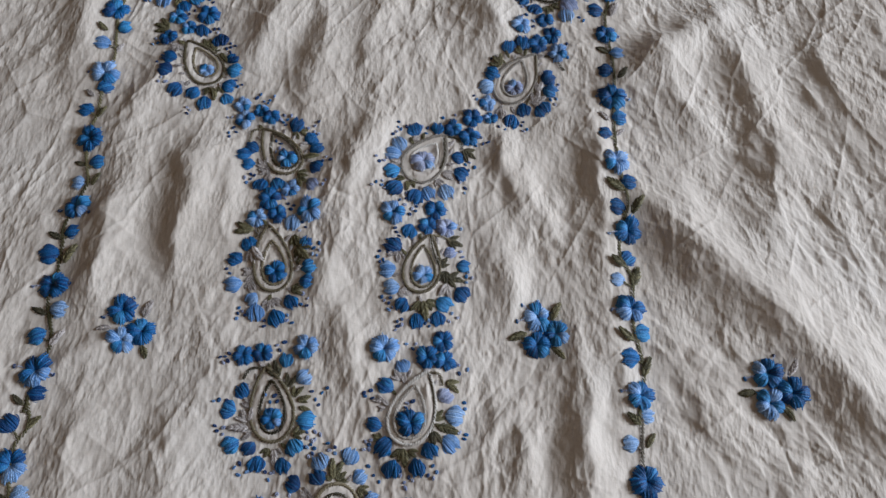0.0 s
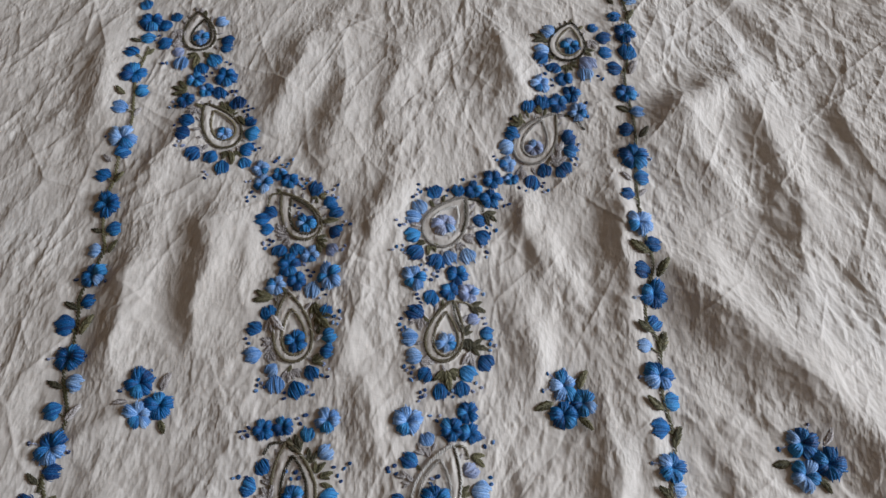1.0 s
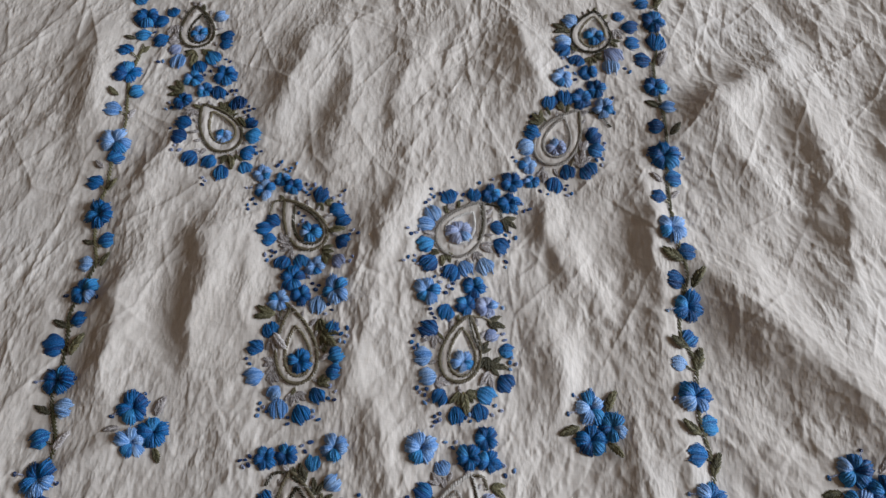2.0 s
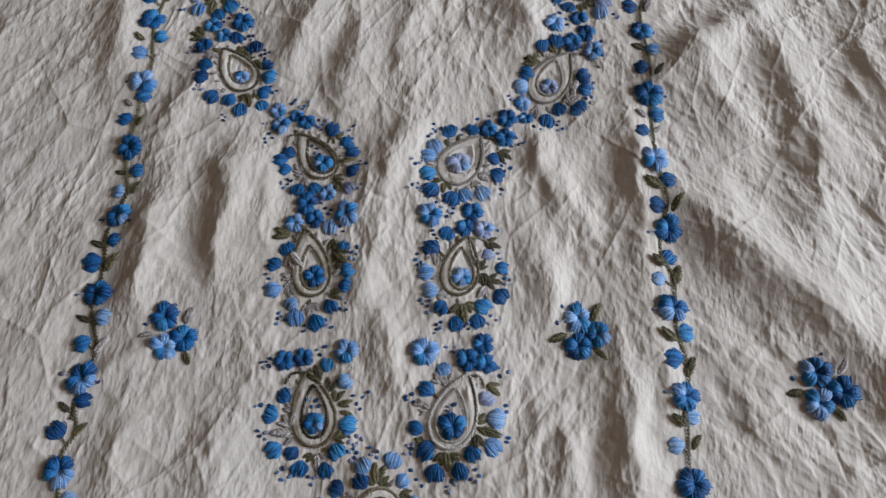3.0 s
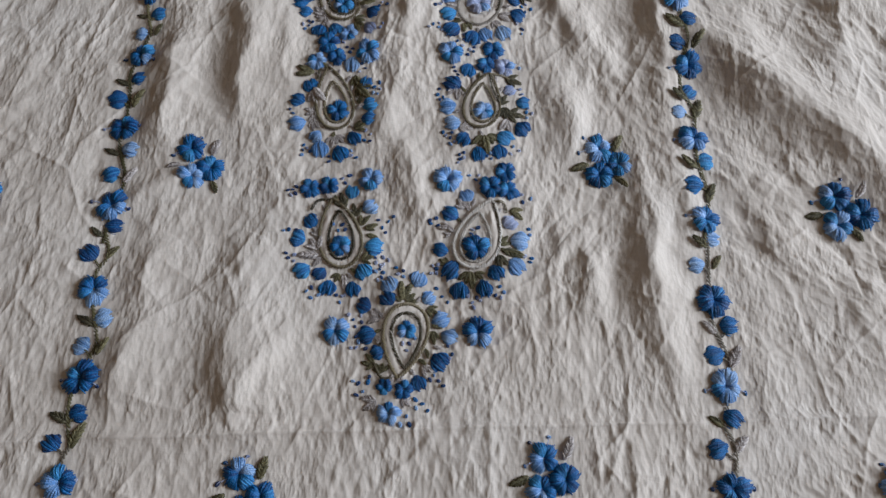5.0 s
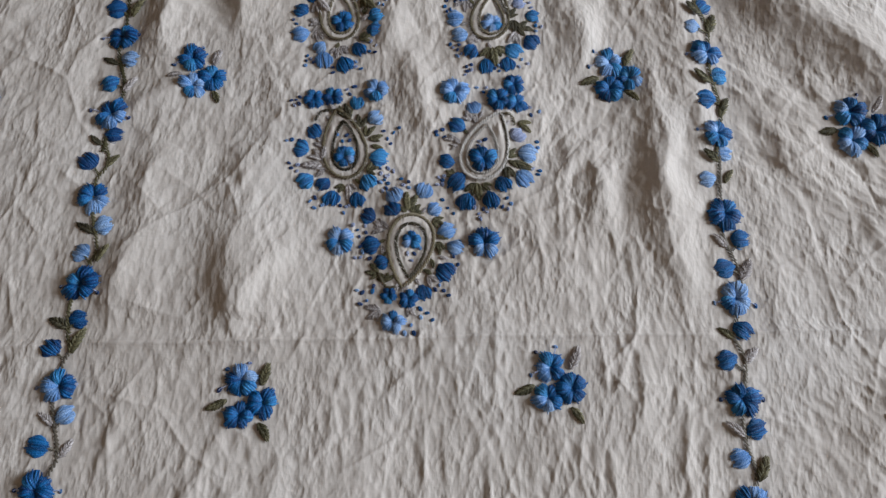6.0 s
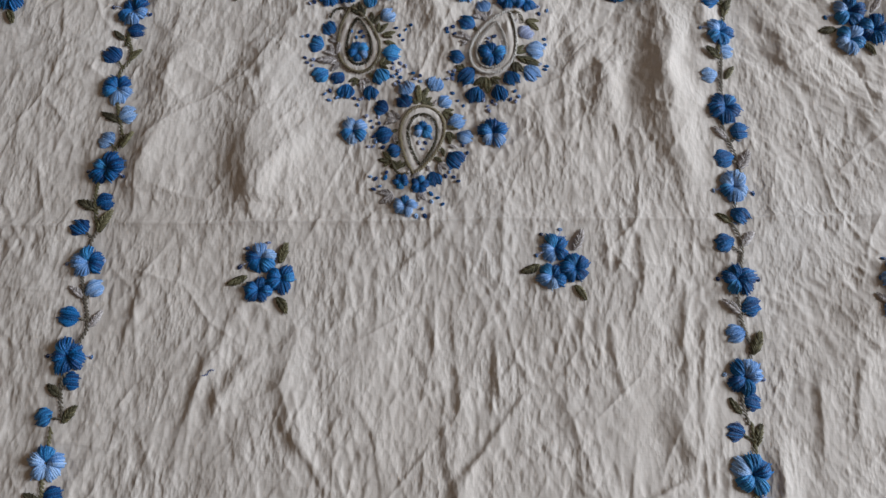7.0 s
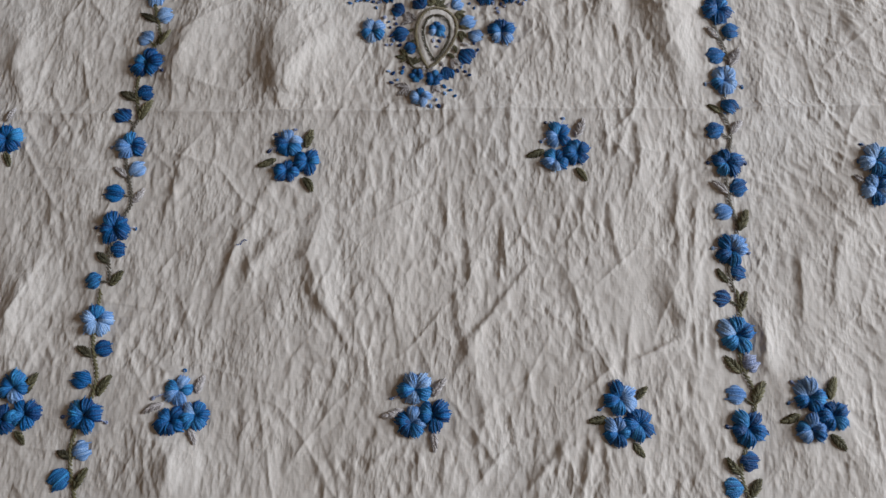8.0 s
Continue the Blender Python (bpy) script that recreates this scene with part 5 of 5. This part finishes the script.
def feathers(drop, leaves, solid):
    """Short straight stitches, mostly pale mauve, that fringe a paisley's outline wherever flowers leave a gap."""
    cx, cy, r, tx, ty = drop
    out = []
    ring = drop_curve(cx, cy, r + 1.6, tx, ty, 40)
    for a, b in zip(ring[1:-1:2], ring[2::2]):
        if (b - a).length < 0.4:
            continue
        away = Vector((a.x - cx, a.y - cy)).normalized()
        tip = a + Matrix.Rotation(pick.uniform(-0.6, 0.6), 2) @ away * pick.uniform(3.4, 5.6)
        if clear(tip.x, tip.y, solid, -0.4) and all(math.hypot(tip.x - l[2], tip.y - l[3]) > 2.2 for l in leaves + out):
            out.append((a.x, a.y, tip.x, tip.y, pick.choice((2, 2, 2, 0))))
    return out


def embroider(kind, plan, parent):
    origin = Vector(parent.location)
    centre = None
    line = []
    if "drops" in plan:
        for name, (cx, cy, r, tx, ty) in zip(("outer_outline", "inner_outline"), plan["drops"]):
            part(name, rope(drop_curve(cx, cy, r, tx, ty, 72), (ROPE, PALE_ROPE)[plan.get("pale", 0)], origin, 0.92 if name == "outer_outline" else 0.8), parent, None, "twisted taupe stem-stitch outline")
        centre = Vector(plan["drops"][0][:2])
    for hook in plan.get("hooks", ()):
        pts = [Vector(hook[0:2]), Vector(hook[2:4]), Vector(hook[4:6])]
        part("curl", rope(smooth_line(pts), ROPE, origin, 0.75), parent)
    if "stem" in plan:
        line = smooth_line(plan["stem"])
        pale = plan.get("pale", 0)
        part("stem", rope(line, STEM if pale else GREENS[0], origin, 1.0, 3.2), parent, None, "grey stem-stitch stem" if pale else "olive stem-stitch stem")
        for x, y, r, _t in plan.get("buds", ()):
            foot = nearest(line, x, y - 4.0)
            part("stalk", rope(smooth_line([foot, foot.lerp(Vector((x, y)), 0.5) + Vector((0.6, 0.0)), Vector((x, y))], 6), STEM if pale else GREENS[0], origin, 0.6, 2.6), parent)
    for f in plan.get("flowers", ()):
        flower(*f, parent, origin, 0.90 if "drops" in plan else 0.97)
    for x, y, r, tone in plan.get("buds", ()):
        hub = centre or (nearest(line, x, y) if line else Vector((x, y - 1)))
        spin = math.atan2(y - hub.y, x - hub.x) + pick.uniform(-0.4, 0.4)
        part("bud", BUDS[tone][pick.randrange(6)], parent, seat(x, y, spin, r * 1.2, origin) @ Matrix.Diagonal((pick.uniform(0.95, 1.18), pick.uniform(0.92, 1.1), pick.uniform(0.85, 1.15), 1)))
    leaves = list(plan.get("leaves", ()))
    knots = list(plan.get("knots", ()))
    if "drops" in plan:
        solid = [f[:3] for f in plan.get("flowers", ())] + [b[:3] for b in plan.get("buds", ())]
        leaves += sprays(leaves, solid)
        leaves += feathers(plan["drops"][0], leaves, solid)
        knots += [k for k in ((x + pick.uniform(-3.4, 3.4), y + pick.uniform(-3.4, 3.4)) for x, y in knots) if clear(*k, solid, 1.0) and all(math.hypot(k[0] - a, k[1] - b) > 2.3 for a, b in knots)]
    for x0, y0, x1, y1, tone in leaves:
        m = seat((x0 + x1) / 2, (y0 + y1) / 2, math.atan2(y1 - y0, x1 - x0), math.hypot(x1 - x0, y1 - y0) * 1.04, origin, -0.35)
        m.translation -= Vector((x1 - x0, y1 - y0, 0)) / 2000
        part("leaf", LEAVES[tone][pick.randrange(5)], parent, m)
    for x, y in knots:
        if "drops" not in plan:
            heart = min(plan["flowers"], key=lambda f: (f[0] - x) ** 2 + (f[1] - y) ** 2)
            centre_of, here = Vector(heart[:2]), Vector((x, y))
            edge = centre_of + (here - centre_of).normalized() * 0.8 * heart[2]
            part("thread_tail", rope(smooth_line([edge, edge.lerp(here, 0.5) + Vector((0.2, 0.3)), here], 5), BLUES[3], origin, 0.32, 2.2), parent)
        part("french_knot", KNOTS[pick.choice((0, 0, 1, 1, 2, 3, 3))][pick.randrange(3)], parent, seat(x, y, pick.uniform(0, 6.28), pick.uniform(0.9, 1.25), origin) @ Matrix.Diagonal((pick.uniform(0.7, 1.0), pick.uniform(1.0, 1.45), 0.8, 1)))


vines = {}
for kind, plan in PLAN:
    if kind == "flower_vine":
        side = plan["stem"][0][0] > 0
        if side not in vines:
            vines[side] = thing(kind, *plan["stem"][0])
        embroider(kind, plan, vines[side])
    else:
        x, y = plan["drops"][0][:2] if "drops" in plan else plan["flowers"][0][:2]
        embroider(kind, plan, thing(kind, x, y, plan.get("label", "")))

# ---- a scrap of dark thread lying on the cloth ----
scrap_x, scrap_y = -116.1, -116.4
scrap = [Vector((scrap_x + 2.4 * f, scrap_y + 1.6 * math.sin(2.2 * f), 0)) for f in (-1, -0.6, -0.2, 0.2, 0.6, 1)]
scrap_z = cloth_at(scrap_x, scrap_y)[0]
loose = tagged(new("loose_thread", rope(scrap, NAVY, Vector((scrap_x / 1000, scrap_y / 1000, scrap_z)), 0.35, 1.4)), "short scrap of dark thread lying on the ecru cloth", "thread")
loose.location = (scrap_x / 1000, scrap_y / 1000, scrap_z)
